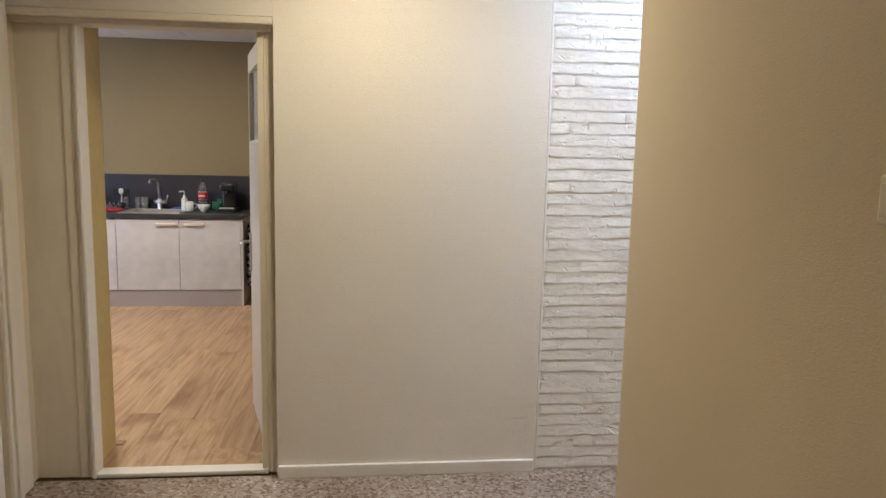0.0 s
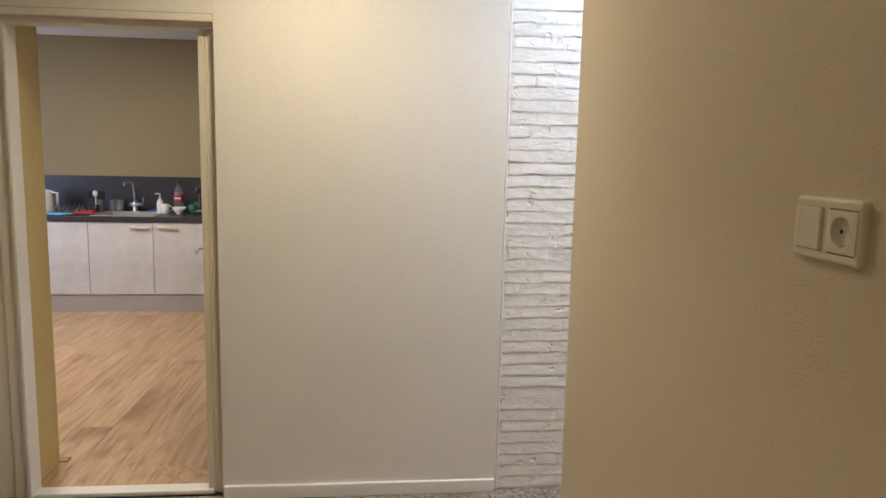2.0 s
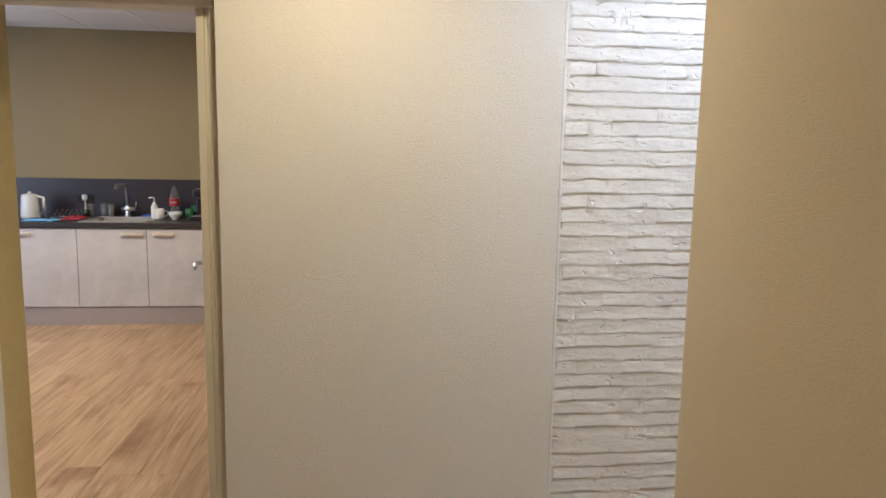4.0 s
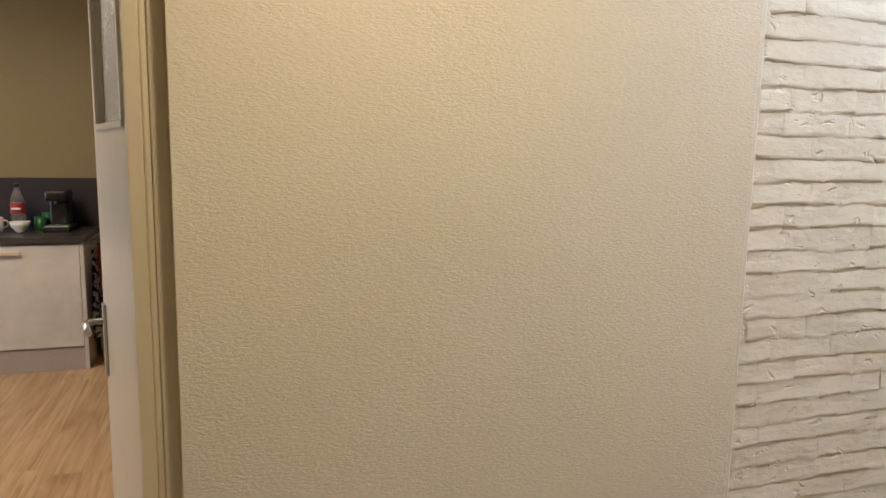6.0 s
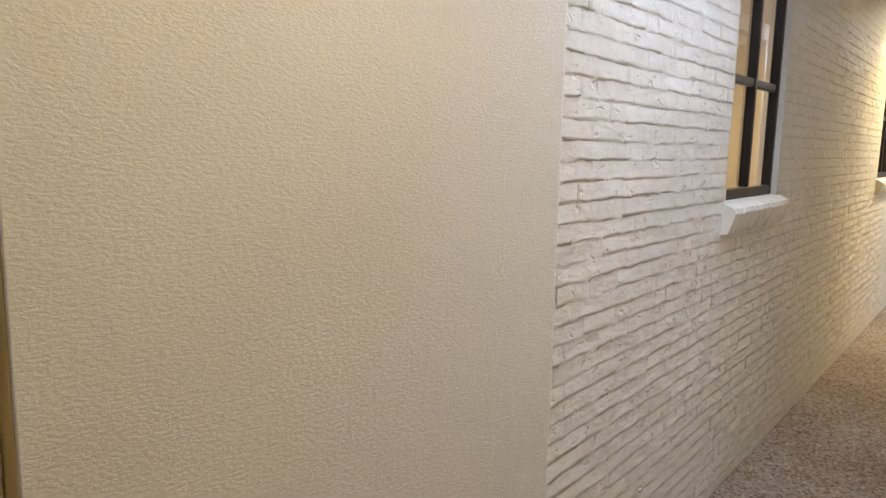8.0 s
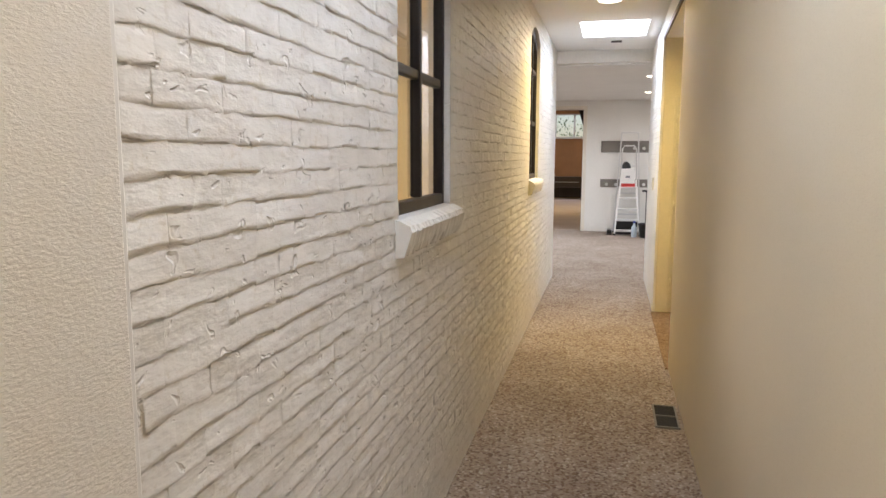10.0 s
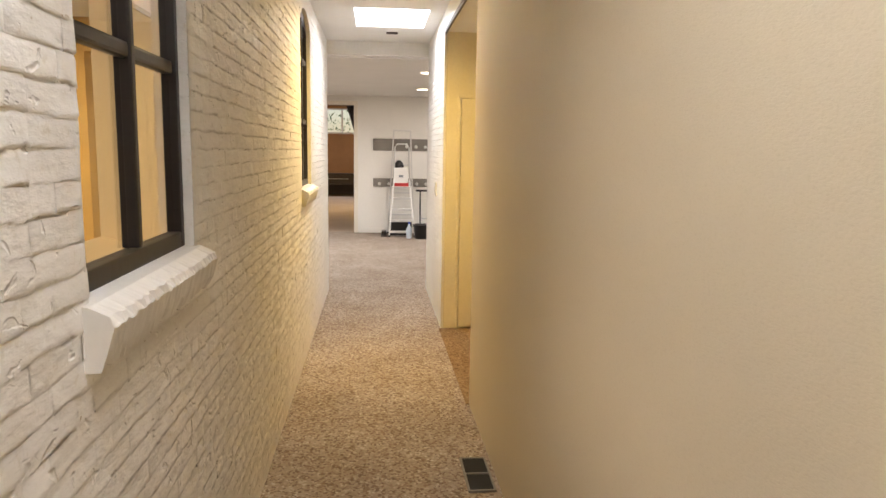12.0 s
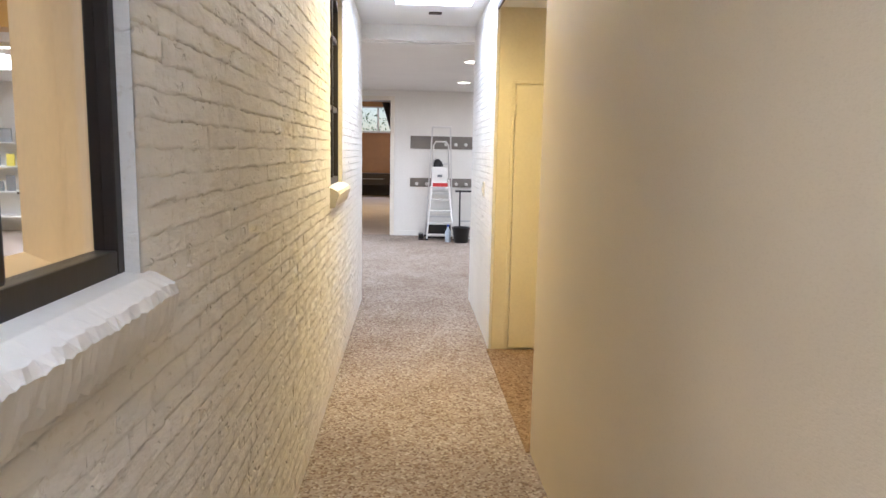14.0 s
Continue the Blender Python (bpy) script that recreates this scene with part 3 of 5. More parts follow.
# switch and socket
so = thing("switch_socket", XS, 0.866, 1.389, "cream plastic light switch and socket in one frame", "switch")
so.scale = (1.0, 0.88, 0.88)


def switch_frame():
    """A double cover frame: rounded outside, two square openings."""
    bm = bmesh.new()
    ys, zs = (-0.070, -0.061, -0.006, 0.006, 0.061, 0.070), (-0.043, -0.030, 0.030, 0.043)
    grid = {}
    for x, k in ((-0.009, 0), (0.0, 1)):
        for i, y in enumerate(ys):
            for j, z in enumerate(zs):
                grid[i, j, k] = bm.verts.new((x, y, z))
    solid_at = lambda i, j: 0 <= i < 5 and 0 <= j < 3 and not (j == 1 and i in (1, 3))
    for i in range(5):
        for j in range(3):
            if not solid_at(i, j):
                continue
            for k in (0, 1):
                bm.faces.new([grid[i + a, j + b, k] for a, b in ((0, 0), (1, 0), (1, 1), (0, 1))])
            for di, dj, p, q in ((-1, 0, (0, 0), (0, 1)), (1, 0, (1, 0), (1, 1)), (0, -1, (0, 0), (1, 0)), (0, 1, (0, 1), (1, 1))):
                if not solid_at(i + di, j + dj):
                    bm.faces.new((grid[i + p[0], j + p[1], 0], grid[i + q[0], j + q[1], 0], grid[i + q[0], j + q[1], 1], grid[i + p[0], j + p[1], 1]))
    bmesh.ops.recalc_face_normals(bm, faces=bm.faces)
    corner = lambda v: abs(v.co.y) > 0.069 and abs(v.co.z) > 0.042
    rim = lambda v: v.co.x < -0.006 and (abs(v.co.y) > 0.069 or abs(v.co.z) > 0.042)
    edges = [e for e in bm.edges if (corner(e.verts[0]) and corner(e.verts[1]) and abs(e.verts[0].co.x - e.verts[1].co.x) > 0.004) or (rim(e.verts[0]) and rim(e.verts[1]) and len({round(f.normal.x) for f in e.link_faces}) > 1)]
    bmesh.ops.bevel(bm, geom=edges, offset=0.006, segments=4, affect='EDGES', profile=0.5)
    return bm


def socket_face(n=32, half=0.029, r0=0.0195):
    """A square insert with a round well sunk into it."""
    bm = bmesh.new()
    ring = lambda x, rad: [bm.verts.new((x, -0.0335 + rad * math.cos(2 * math.pi * k / n), rad * math.sin(2 * math.pi * k / n))) for k in range(n)]
    outer = []
    for k in range(n):
        c, d = math.cos(2 * math.pi * k / n), math.sin(2 * math.pi * k / n)
        q = half / max(abs(c), abs(d))
        outer.append((c * q, d * q))
    edge = [bm.verts.new((-0.004, -0.0335 + y, z)) for y, z in outer]
    face = [bm.verts.new((-0.0105, -0.0335 + y * 0.96, z * 0.96)) for y, z in outer]
    rings = [edge, face, ring(-0.0115, r0 + 0.002), ring(-0.011, r0), ring(-0.003, r0 - 0.001)]
    for a, b in zip(rings, rings[1:]):
        for k in range(n):
            bm.faces.new((a[k], a[(k + 1) % n], b[(k + 1) % n], b[k]))
    bm.faces.new(rings[-1])
    return bm


part("frame", switch_frame(), M_WPLASTIC, so)
part("backing", B(-0.0028, 0, -0.066, 0.066, -0.040, 0.040), M_WPLASTIC, so)
part("rocker", B(-0.0125, -0.003, 0.0068, 0.0602, -0.0292, 0.0292, 0.003, 3), M_WPLASTIC, so)
part("socket_insert", socket_face(), M_WPLASTIC, so)
for y in (-0.0435, -0.0235):
    hole = lathe([(0.0026, 0), (0.0026, 0.0006)], 12)
    bmesh.ops.transform(hole, matrix=pose(-0.0032, y, 0, 0, -90, 0), verts=hole.verts)
    part("contact_hole", hole, M_BLACK, so)
for z in (-0.0175, 0.0175):
    part("earth_clip", B(-0.009, -0.004, -0.0365, -0.0305, z - 0.001, z + 0.001), M_STEEL, so)

# lamps, skylights, floor vent
def downlight(x, y, z, r=0.085):
    ob = thing("ceiling_light", x, y, z, "round lit ceiling downlight with a pale rim", "ceiling light", group="ceiling downlights")
    part("rim", lathe([(r + 0.014, -0.012), (r + 0.014, 0.0)], 28), M_WHITE, ob)
    part("diffuser", lathe([(r, -0.016), (r, -0.012)], 28), M_LAMP, ob)
# The downlight at y -0.6 is an unseen addition for the entry fill.
for x, y, z in ((-0.1, 2.30, CEIL), (-0.5, -0.6, CEIL), (5.55, 2.40, CEIL), (9.48, 1.84, HALLC), (11.84, 1.75, HALLC), (5.0, 5.2, HALLC)):
    downlight(x, y, z)

def skylight(x0, x1, y0, y1, z, h):
    ob = thing("skylight", (x0 + x1) / 2, (y0 + y1) / 2, z, "bright daylit skylight with a white shaft", "skylight", kind="structure")
    w, d = (x1 - x0) / 2, (y1 - y0) / 2
    for a in (B(-w - 0.02, -w, -d, d, 0.002, h), B(w, w + 0.02, -d, d, 0.002, h), B(-w - 0.02, w + 0.02, -d - 0.02, -d, 0.002, h), B(-w - 0.02, w + 0.02, d, d + 0.02, 0.002, h)):
        part("shaft_side", a, M_CEIL, ob)
    part("dome", B(-w, w, -d, d, h - 0.01, h + 0.01), M_SKYPANE, ob, "glowing milky skylight dome")
skylight(0.92, 1.68, 2.14, 2.73, CEIL, 0.46)
skylight(6.47, 7.30, 2.05, 2.66, CEIL, 0.2)
sen = thing("smoke_vent", 7.58, 2.33, CEIL, "small dark slotted ceiling sensor", "sensor")
part("body", B(-0.03, 0.03, -0.055, 0.055, -0.014, 0, 0.004), M_DARKBROWN, sen)

vent = thing("floor_vent", 3.77, 2.01, 0.0, "brown metal floor vent grille set in carpet", "floor vent")
part("tray", B(-0.165, 0.165, -0.058, 0.058, 0.0, 0.004, 0.001), M_VENT, vent)
for a in (B(-0.17, 0.17, -0.064, -0.054, 0, 0.010, 0.002), B(-0.17, 0.17, 0.054, 0.064, 0, 0.010, 0.002), B(-0.172, -0.160, -0.054, 0.054, 0, 0.010, 0.002), B(0.160, 0.172, -0.054, 0.054, 0, 0.010, 0.002), B(-0.006, 0.006, -0.054, 0.054, 0, 0.010, 0.002)):
    part("rim", a, M_PLATE, vent)
for i in range(11):
    y = -0.046 + i * 0.0092
    part("slat", B(-0.16, 0.16, y - 0.0015, y + 0.0015, 0.004, 0.008), M_VENT, vent)

# ---- structure: hall and library ----
wall("fascia", B(END, END + 0.12, -2.2, 3.36, HALLC + 0.01, CEIL + 0.2), M_WHITE, "white fascia where the ceiling drops to the hall")
def hall_ceiling():
    bm = bmesh.new()
    z0, z1 = HALLC, HALLC + 0.2
    box(bm, END + 0.12, 9.9, -2.2, 10.2, z0, z1)
    box(bm, 11.7, BACK, -2.2, 10.2, z0, z1)
    for a, b in ((-2.2, -0.4), (0.8, 3.9), (5.3, 7.2), (8.4, 10.2)):
        box(bm, 9.9, 11.7, a, b, z0, z1)
    box(bm, 0.6, END + 0.12, 3.36, 10.2, z0, z1)
    return bm
solid("ceiling_hall", hall_ceiling(), M_CEIL, "smooth white hall ceiling with skylights", "ceiling", "structure")
# The first two skylights are unseen additions that house the hall's fill.
for a, b in ((-0.4, 0.8), (3.9, 5.3), (7.2, 8.4)):
    skylight(9.92, 11.68, a + 0.02, b - 0.02, HALLC, 0.24)
DY0, DY1, DZ = 2.87, 3.72, 2.30
wall("wall_hall_back", (lambda bm: (box(bm, BACK, BACK + 0.15, -2.2, DY0, 0, HALLC), box(bm, BACK, BACK + 0.15, DY1, 10.2, 0, HALLC), box(bm, BACK, BACK + 0.15, DY0, DY1, DZ, HALLC), bm)[-1])(bmesh.new()), M_WHITE, "off-white painted brick wall at the end of the hall")
wall("wall_hall_south", B(END, BACK + 0.1, -2.35, -2.2, 0, HALLC + 0.2), M_WHITE, "white end wall of the hall")
wall("wall_hall_north", B(0.5, BACK + 0.1, 10.2, 10.35, 0, HALLC + 0.2), M_WHITE, "white long wall of the library")
wall("wall_library_west", B(0.45, 0.6, 3.32, 10.2, 0, HALLC + 0.2), M_BEIGE, "beige wall of the library")
wall("wall_hall_side", B(END, END + 0.08, -2.2, 1.12, 0, HALLC + 0.05), M_WHITE, "white side wall of the hall")
solid("baseboard_hall", B(BACK - 0.016, BACK, -2.1, DY0 - 0.09, 0, 0.085, 0.004), M_WHITE, "white painted baseboard in the hall", "baseboard", "structure")
hf = thing("door_frame", BACK, (DY0 + DY1) / 2, 0, "cream painted frame of the open hall doorway", "door frame", kind="structure")
hw = (DY1 - DY0) / 2
part("jamb", B(-0.02, 0.16, -hw - 0.07, -hw, 0, DZ + 0.07, 0.004), M_TRIM, hf)
part("jamb", B(-0.02, 0.16, hw, hw + 0.07, 0, DZ + 0.07, 0.004), M_TRIM, hf)
part("head", B(-0.02, 0.16, -hw, hw, DZ, DZ + 0.07, 0.004), M_TRIM, hf)
wall("wall_library_beam", B(6.4, 6.62, 3.36, 10.2, 2.22, HALLC + 0.002), M_ORANGE, "ochre painted ceiling beam in the library")
wall("wall_library_post", B(6.42, 6.60, 4.71, 4.90, 0, 2.22), M_ORANGE, "ochre painted post under the beam")

# room beyond the hall
RX = 24.2
solid("floor_far_room", B(BACK + 0.1, RX, 0.5, 6.5, -0.12, 0), paint("tan_carpet", (0.42, 0.32, 0.24), 0.9, 0.08, 80, 0.4), "tan carpet of the far room", "floor", "structure")
solid("ceiling_far_room", B(BACK + 0.15, RX, 0.5, 6.5, 3.0, 3.15), M_CEIL, "white ceiling of the far room", "ceiling", "structure")
wall("wall_far_room_south", B(BACK + 0.15, RX, 0.35, 0.5, 0, 3.0), M_BEIGE, "beige wall of the far room")
wall("wall_far_room_north", B(BACK + 0.15, RX, 6.5, 6.65, 0, 3.0), M_BEIGE, "beige wall of the far room")
wall("wall_far_room_front", B(BACK + 0.02, BACK + 0.15, 0.5, 6.5, HALLC, 3.0), M_BEIGE, "beige wall above the hall doorway")
wall("wall_far_room_end", (lambda bm: (box(bm, RX, RX + 0.2, 0.35, 6.65, 0, 2.05), box(bm, RX, RX + 0.2, 0.35, 6.65, 2.85, 3.0), box(bm, RX, RX + 0.2, 0.35, 2.9, 2.05, 2.85), box(bm, RX, RX + 0.2, 4.9, 6.65, 2.05, 2.85), bm)[-1])(bmesh.new()), M_TERRA, "ochre brick wall under the high window")
fw = thing("window", RX, 3.9, 2.05, "high white window band with clear panes", "window", kind="structure")
for y in (-1.0, -0.36, 0.28, 0.94):
    part("mullion", B(-0.01, 0.06, y, y + 0.06, 0, 0.8, 0.003), M_WHITE, fw)
part("sill", B(-0.05, 0.06, -1.0, 1.0, -0.03, 0.03, 0.003), M_WHITE, fw)
part("head", B(-0.01, 0.06, -1.0, 1.0, 0.76, 0.8, 0.003), M_WHITE, fw)
for y0, y1 in ((-0.94, -0.36), (-0.30, 0.28), (0.34, 0.94)):
    p = part("pane", B(0.02, 0.026, y0, y1, 0.03, 0.76), M_GLASS, fw)
    p.visible_shadow = False

def curtain(x, y0, y1, z0, z1):
    bm = bmesh.new()
    n = 36
    cols = []
    for i in range(n + 1):
        u = i / n
        w = 0.035 * math.sin(u * 38)
        cols.append([bm.verts.new((x + w, y0 + (y1 - y0) * u * (0.45 + 0.55 * k / 4), z0 + (z1 - z0) * k / 4)) for k in range(5)])
    for p, q in zip(cols, cols[1:]):
        for k in range(4):
            f = bm.faces.new((p[k], q[k], q[k + 1], p[k + 1]))
            f.smooth = True
    bmesh.ops.solidify(bm, geom=bm.faces[:], thickness=0.004)
    return solid("curtain", bm, M_DARKBROWN, "dark brown curtain gathered beside the window", "curtain")
curtain(RX - 0.10, 2.9, 3.44, 2.0, 2.98)
cab = thing("sideboard", RX - 0.35, 3.75, 0, "low dark brown sideboard with shelves", "sideboard")
for nm, a in (("top", B(-0.25, 0.25, -0.75, 0.75, 0.70, 0.74, 0.004)), ("side", B(-0.25, 0.25, -0.75, -0.71, 0, 0.70)), ("side", B(-0.25, 0.25, 0.71, 0.75, 0, 0.70)), ("shelf", B(-0.24, 0.25, -0.71, 0.71, 0.36, 0.39)), ("back", B(0.23, 0.25, -0.71, 0.71, 0.02, 0.70)), ("drawer", B(-0.25, -0.23, -0.70, 0.70, 0.40, 0.69, 0.004))):
    part(nm, a, M_DARKBROWN, cab)
part("handle", B(-0.275, -0.262, -0.4, 0.4, 0.56, 0.575, 0.003), M_STEEL, cab)

# outside the far window
solid("ground", B(RX + 0.2, 400, -200, 200, -0.3, -0.15), M_GROUND, "green lawn outside", "ground", "structure")
def foliage(x, y, z, r, n, seed):
    rnd, bm = random.Random(seed), bmesh.new()
    for _ in range(n):
        p = Vector((rnd.gauss(0, 0.5), rnd.gauss(0, 0.8), rnd.gauss(0, 0.45))) * r + Vector((x, y, z))
        m = Matrix.Translation(p) @ Euler([rnd.uniform(0, 6.3) for _ in range(3)]).to_matrix().to_4x4()
        s = rnd.uniform(0.06, 0.13)
        bm.faces.new([bm.verts.new(m @ Vector(c)) for c in ((-s, 0, 0), (0, -s * 0.5, 0.02), (s, 0, 0), (0, s * 0.5, 0.02))])
    return bm
for i, (x, y, r) in enumerate(((44, 1.5, 2.0), (47, 6.5, 2.0))):
    tr = thing("tree", x, y, -0.15, "leafy green tree outside the window", "tree", group="trees outside")
    part("trunk", lathe([(0.16, 0), (0.12, 1.2), (0.07, 3.0)], 10), M_DARKBROWN, tr)
    part("crown", foliage(0, 0, 2.9, r, 420, i), M_LEAF, tr)

# ---- kitchen ----
wall("wall_kitchen_back", B(-4.3, 0.6, 7.2, 7.35, 0, KITC + 0.1), M_TAUPE, "taupe painted kitchen wall")
wall("wall_kitchen_west", (lambda bm: (box(bm, -4.35, -4.2, 3.3, 7.3, 0, 0.9), box(bm, -4.35, -4.2, 3.3, 7.3, 2.1, KITC + 0.1), box(bm, -4.35, -4.2, 3.3, 4.7, 0.9, 2.1), box(bm, -4.35, -4.2, 6.1, 7.3, 0.9, 2.1), bm)[-1])(bmesh.new()), M_TAUPE, "taupe painted kitchen side wall with a window opening")
wall("wall_kitchen_east", B(0.45, 0.6, 3.32, 7.2, 0, KITC + 0.1), M_TAUPE, "taupe painted kitchen side wall")
wall("wall_kitchen_front", B(-4.35, -1.36, 3.25, 3.32, 0, KITC + 0.1), M_TAUPE, "taupe painted wall beside the doorway")
wall("wall_kitchen_front_east", B(-0.44, 0.45, 3.32, 3.36, 0, KITC + 0.1), M_TAUPE, "taupe painted wall behind the open door")
wall("wall_kitchen_over_door", B(-1.36, -0.44, 3.32, 3.36, 2.02, KITC + 0.1), M_TAUPE, "taupe painted wall over the doorway")
def tile_ceiling():
    bm = bmesh.new()
    for i in range(8):
        for j in range(7):
            x, y = -4.2 + i * 0.6, 3.36 + j * 0.6
            box(bm, x + 0.006, min(x + 0.594, 0.45), y + 0.006, min(y + 0.594, 7.2), KITC, KITC + 0.02, 0.002, 1)
    box(bm, -4.2, 0.45, 3.36, 7.2, KITC + 0.012, KITC + 0.05)
    return bm
solid("ceiling_kitchen", tile_ceiling(), M_CEIL, "suspended ceiling of square white tiles", "ceiling", "structure")
# Unseen panel, added as a housing for the kitchen's overhead fill.
kl = thing("added_panel_light", -2.0, 5.0, KITC, "square lit panel, added out of view to light the kitchen", "ceiling light")
part("frame", B(-0.31, 0.31, -0.31, 0.31, -0.012, 0, 0.003), M_WHITE, kl)
part("diffuser", B(-0.285, 0.285, -0.285, 0.285, -0.016, -0.012), M_PANEL, kl)
# Unseen fixture, added only to go with the library's soft fill.
lp = thing("added_panel_light", 2.4, 5.0, HALLC, "large square lit panel, added out of view to brighten the window bay", "ceiling light")
part("frame", B(-0.6, 0.6, -0.6, 0.6, -0.012, 0, 0.003), M_WHITE, lp)
part("diffuser", B(-0.575, 0.575, -0.575, 0.575, -0.016, -0.012), M_PANEL, lp)
kw = thing("window", -4.24, 5.4, 0.9, "white framed kitchen side window", "window", kind="structure")
for a in (B(-0.03, 0.03, -0.7, -0.64, 0, 1.2), B(-0.03, 0.03, 0.64, 0.7, 0, 1.2), B(-0.03, 0.03, -0.64, 0.64, 0, 0.06), B(-0.03, 0.03, -0.64, 0.64, 1.14, 1.2), B(-0.02, 0.02, -0.02, 0.02, 0.06, 1.14)):
    part("window_frame", a, M_WHITE, kw)

CF = 6.56                                               # cabinet fronts
def cabinet(x0, x1, handle):
    w = x1 - x0
    ob = thing("base_cabinet", x0, CF, 0, "base cabinet with a pale concrete-look front and bronze bar handle", "cabinet", group="kitchen base cabinets")
    part("body", B(0.001, w - 0.001, 0.02, 0.60, 0.16, 0.83), M_FRONT, ob)
    d = part("front", B(0.0025, w - 0.0025, 0, 0.019, 0.163, 0.822, 0.0015), M_FRONT, ob)
    hx = 0.36 if handle == "r" else 0.05
    part("handle", B(hx, hx + 0.175, -0.028, -0.016, 0.765, 0.790, 0.004), M_BRONZE, d, "brushed bronze bar handle")
    for q in (hx + 0.012, hx + 0.14):
        part("handle_foot", B(q, q + 0.01, -0.018, 0, 0.772, 0.784), M_BRONZE, d)
    part("plinth", B(0, w, 0.012, 0.03, 0.0, 0.16), M_PLINTH, ob)
for x0, x1, h in ((-4.07, -3.52, "r"), (-3.52, -2.945, "l"), (-2.945, -2.375, "l"), (-2.375, -1.815, "r"), (-1.815, -1.262, "l")):
    cabinet(x0, x1, h)
solid("end_panel", B(-1.261, -1.238, CF - 0.002, 7.19, 0, 0.832, 0.001), M_FRONT, "pale concrete-look end panel of the kitchen units", "panel")
def worktop():
    bm = bmesh.new()
    z0, z1, y0, y1 = 0.833, 0.872, CF - 0.02, 7.19
    box(bm, -4.18, -2.33, y0, y1, z0, z1, 0.002)
    box(bm, -1.85, -1.23, y0, y1, z0, z1, 0.002)
    box(bm, -2.33, -1.85, y0, y0 + 0.09, z0, z1, 0.0)
    box(bm, -2.33, -1.85, y1 - 0.14, y1, z0, z1, 0.0)
    return bm
solid("worktop", worktop(), M_TOP, "dark laminate kitchen worktop with a sink cut-out", "worktop")
solid("splashback", B(-4.18, -1.145, 7.18, 7.2, 0.0, 1.213, 0.001), M_SPLASH, "dark slate-coloured splashback panel", "splashback", "structure")

SY = 6.83
sk = thing("sink", -2.09, SY, 0.872, "inset stainless steel kitchen sink", "sink")
for a in (B(-0.28, 0.28, -0.235, -0.19, -0.002, 0.008, 0.004), B(-0.28, 0.28, 0.19, 0.235, -0.002, 0.008, 0.004), B(-0.28, -0.225, -0.19, 0.19, -0.002, 0.008, 0.004), B(0.225, 0.28, -0.19, 0.19, -0.002, 0.008, 0.004)):
    part("rim", a, M_SINK, sk)
for a in (B(-0.225, 0.225, -0.195, -0.19, -0.16, 0.0), B(-0.225, 0.225, 0.19, 0.195, -0.16, 0), B(-0.23, -0.225, -0.19, 0.19, -0.16, 0), B(0.225, 0.23, -0.19, 0.19, -0.16, 0)):
    part("bowl_side", a, M_SINK, sk)
part("bowl_base", B(-0.23, 0.23, -0.195, 0.195, -0.166, -0.16), M_SINK, sk)
tp = thing("tap", -2.13, 7.09, 0.872, "chrome kitchen mixer tap with a tall spout", "tap")
part("base", lathe([(0.028, 0), (0.028, 0.01), (0.022, 0.02), (0.022, 0.10), (0.018, 0.11)], 20), M_STEEL, tp)
part("spout", tube([(0, 0, 0.10), (-0.01, 0, 0.26), (-0.012, -0.02, 0.285), (-0.02, -0.10, 0.292), (-0.03, -0.19, 0.290), (-0.031, -0.20, 0.265)], 0.013), M_STEEL, tp)
part("valve", tube([(-0.05, -0.01, 0.075), (0.07, -0.01, 0.075)], 0.019), M_STEEL, tp)
part("lever", tube([(0.07, -0.01, 0.085), (0.085, -0.03, 0.14)], 0.006), M_STEEL, tp)

WT = 0.872
bo = thing("bottle", -1.69, 6.98, WT, "clear plastic cola bottle with a red label", "bottle")
part("body", lathe([(0.036, 0), (0.043, 0.008), (0.043, 0.10), (0.040, 0.13), (0.043, 0.16), (0.042, 0.20), (0.030, 0.245), (0.014, 0.28), (0.014, 0.29)], 24), M_CLEAR, bo)
part("drink", lathe([(0.034, 0.004), (0.040, 0.012), (0.040, 0.050), (0.039, 0.053)], 24), M_COLA, bo, "dark cola in the bottle")
part("wrap_label", lathe([(0.0435, 0.118), (0.0442, 0.122), (0.0442, 0.178), (0.0435, 0.182)], 24), M_RED, bo, "red paper label")
part("label_bar", B(-0.028, 0.028, -0.0462, -0.0440, 0.142, 0.153), M_PAPER, bo)
part("cap", lathe([(0.016, 0.288), (0.016, 0.308), (0.014, 0.310)], 16), M_BLACK, bo)
sp = thing("soap_dispenser", -1.86, 6.96, WT, "white plastic soap pump bottle", "soap dispenser")
part("bottle", lathe([(0.028, 0), (0.030, 0.01), (0.030, 0.11), (0.014, 0.135), (0.012, 0.15)], 20), M_CERAMIC, sp)
part("pump", tube([(0, 0, 0.148), (0, 0, 0.185), (-0.01, 0, 0.19), (-0.045, 0, 0.185)], 0.006), M_CERAMIC, sp)
mu = thing("mug", -1.80, 6.90, WT, "plain white ceramic mug on the worktop", "mug")
part("cup", lathe([(0.034, 0), (0.040, 0.006), (0.041, 0.095), (0.038, 0.095), (0.036, 0.01), (0.001, 0.008)], 22), M_CERAMIC, mu)
part("handle", tube([(0.04, 0, 0.078), (0.064, 0, 0.07), (0.066, 0, 0.04), (0.04, 0, 0.024)], 0.006), M_CERAMIC, mu)
solid("bowl", lathe([(0.026, 0), (0.028, 0.006), (0.055, 0.04), (0.062, 0.07), (0.059, 0.07), (0.050, 0.04), (0.02, 0.012), (0.001, 0.012)], 24, (-1.655, 6.86, WT)), M_CERAMIC, "small white ceramic bowl", "bowl")
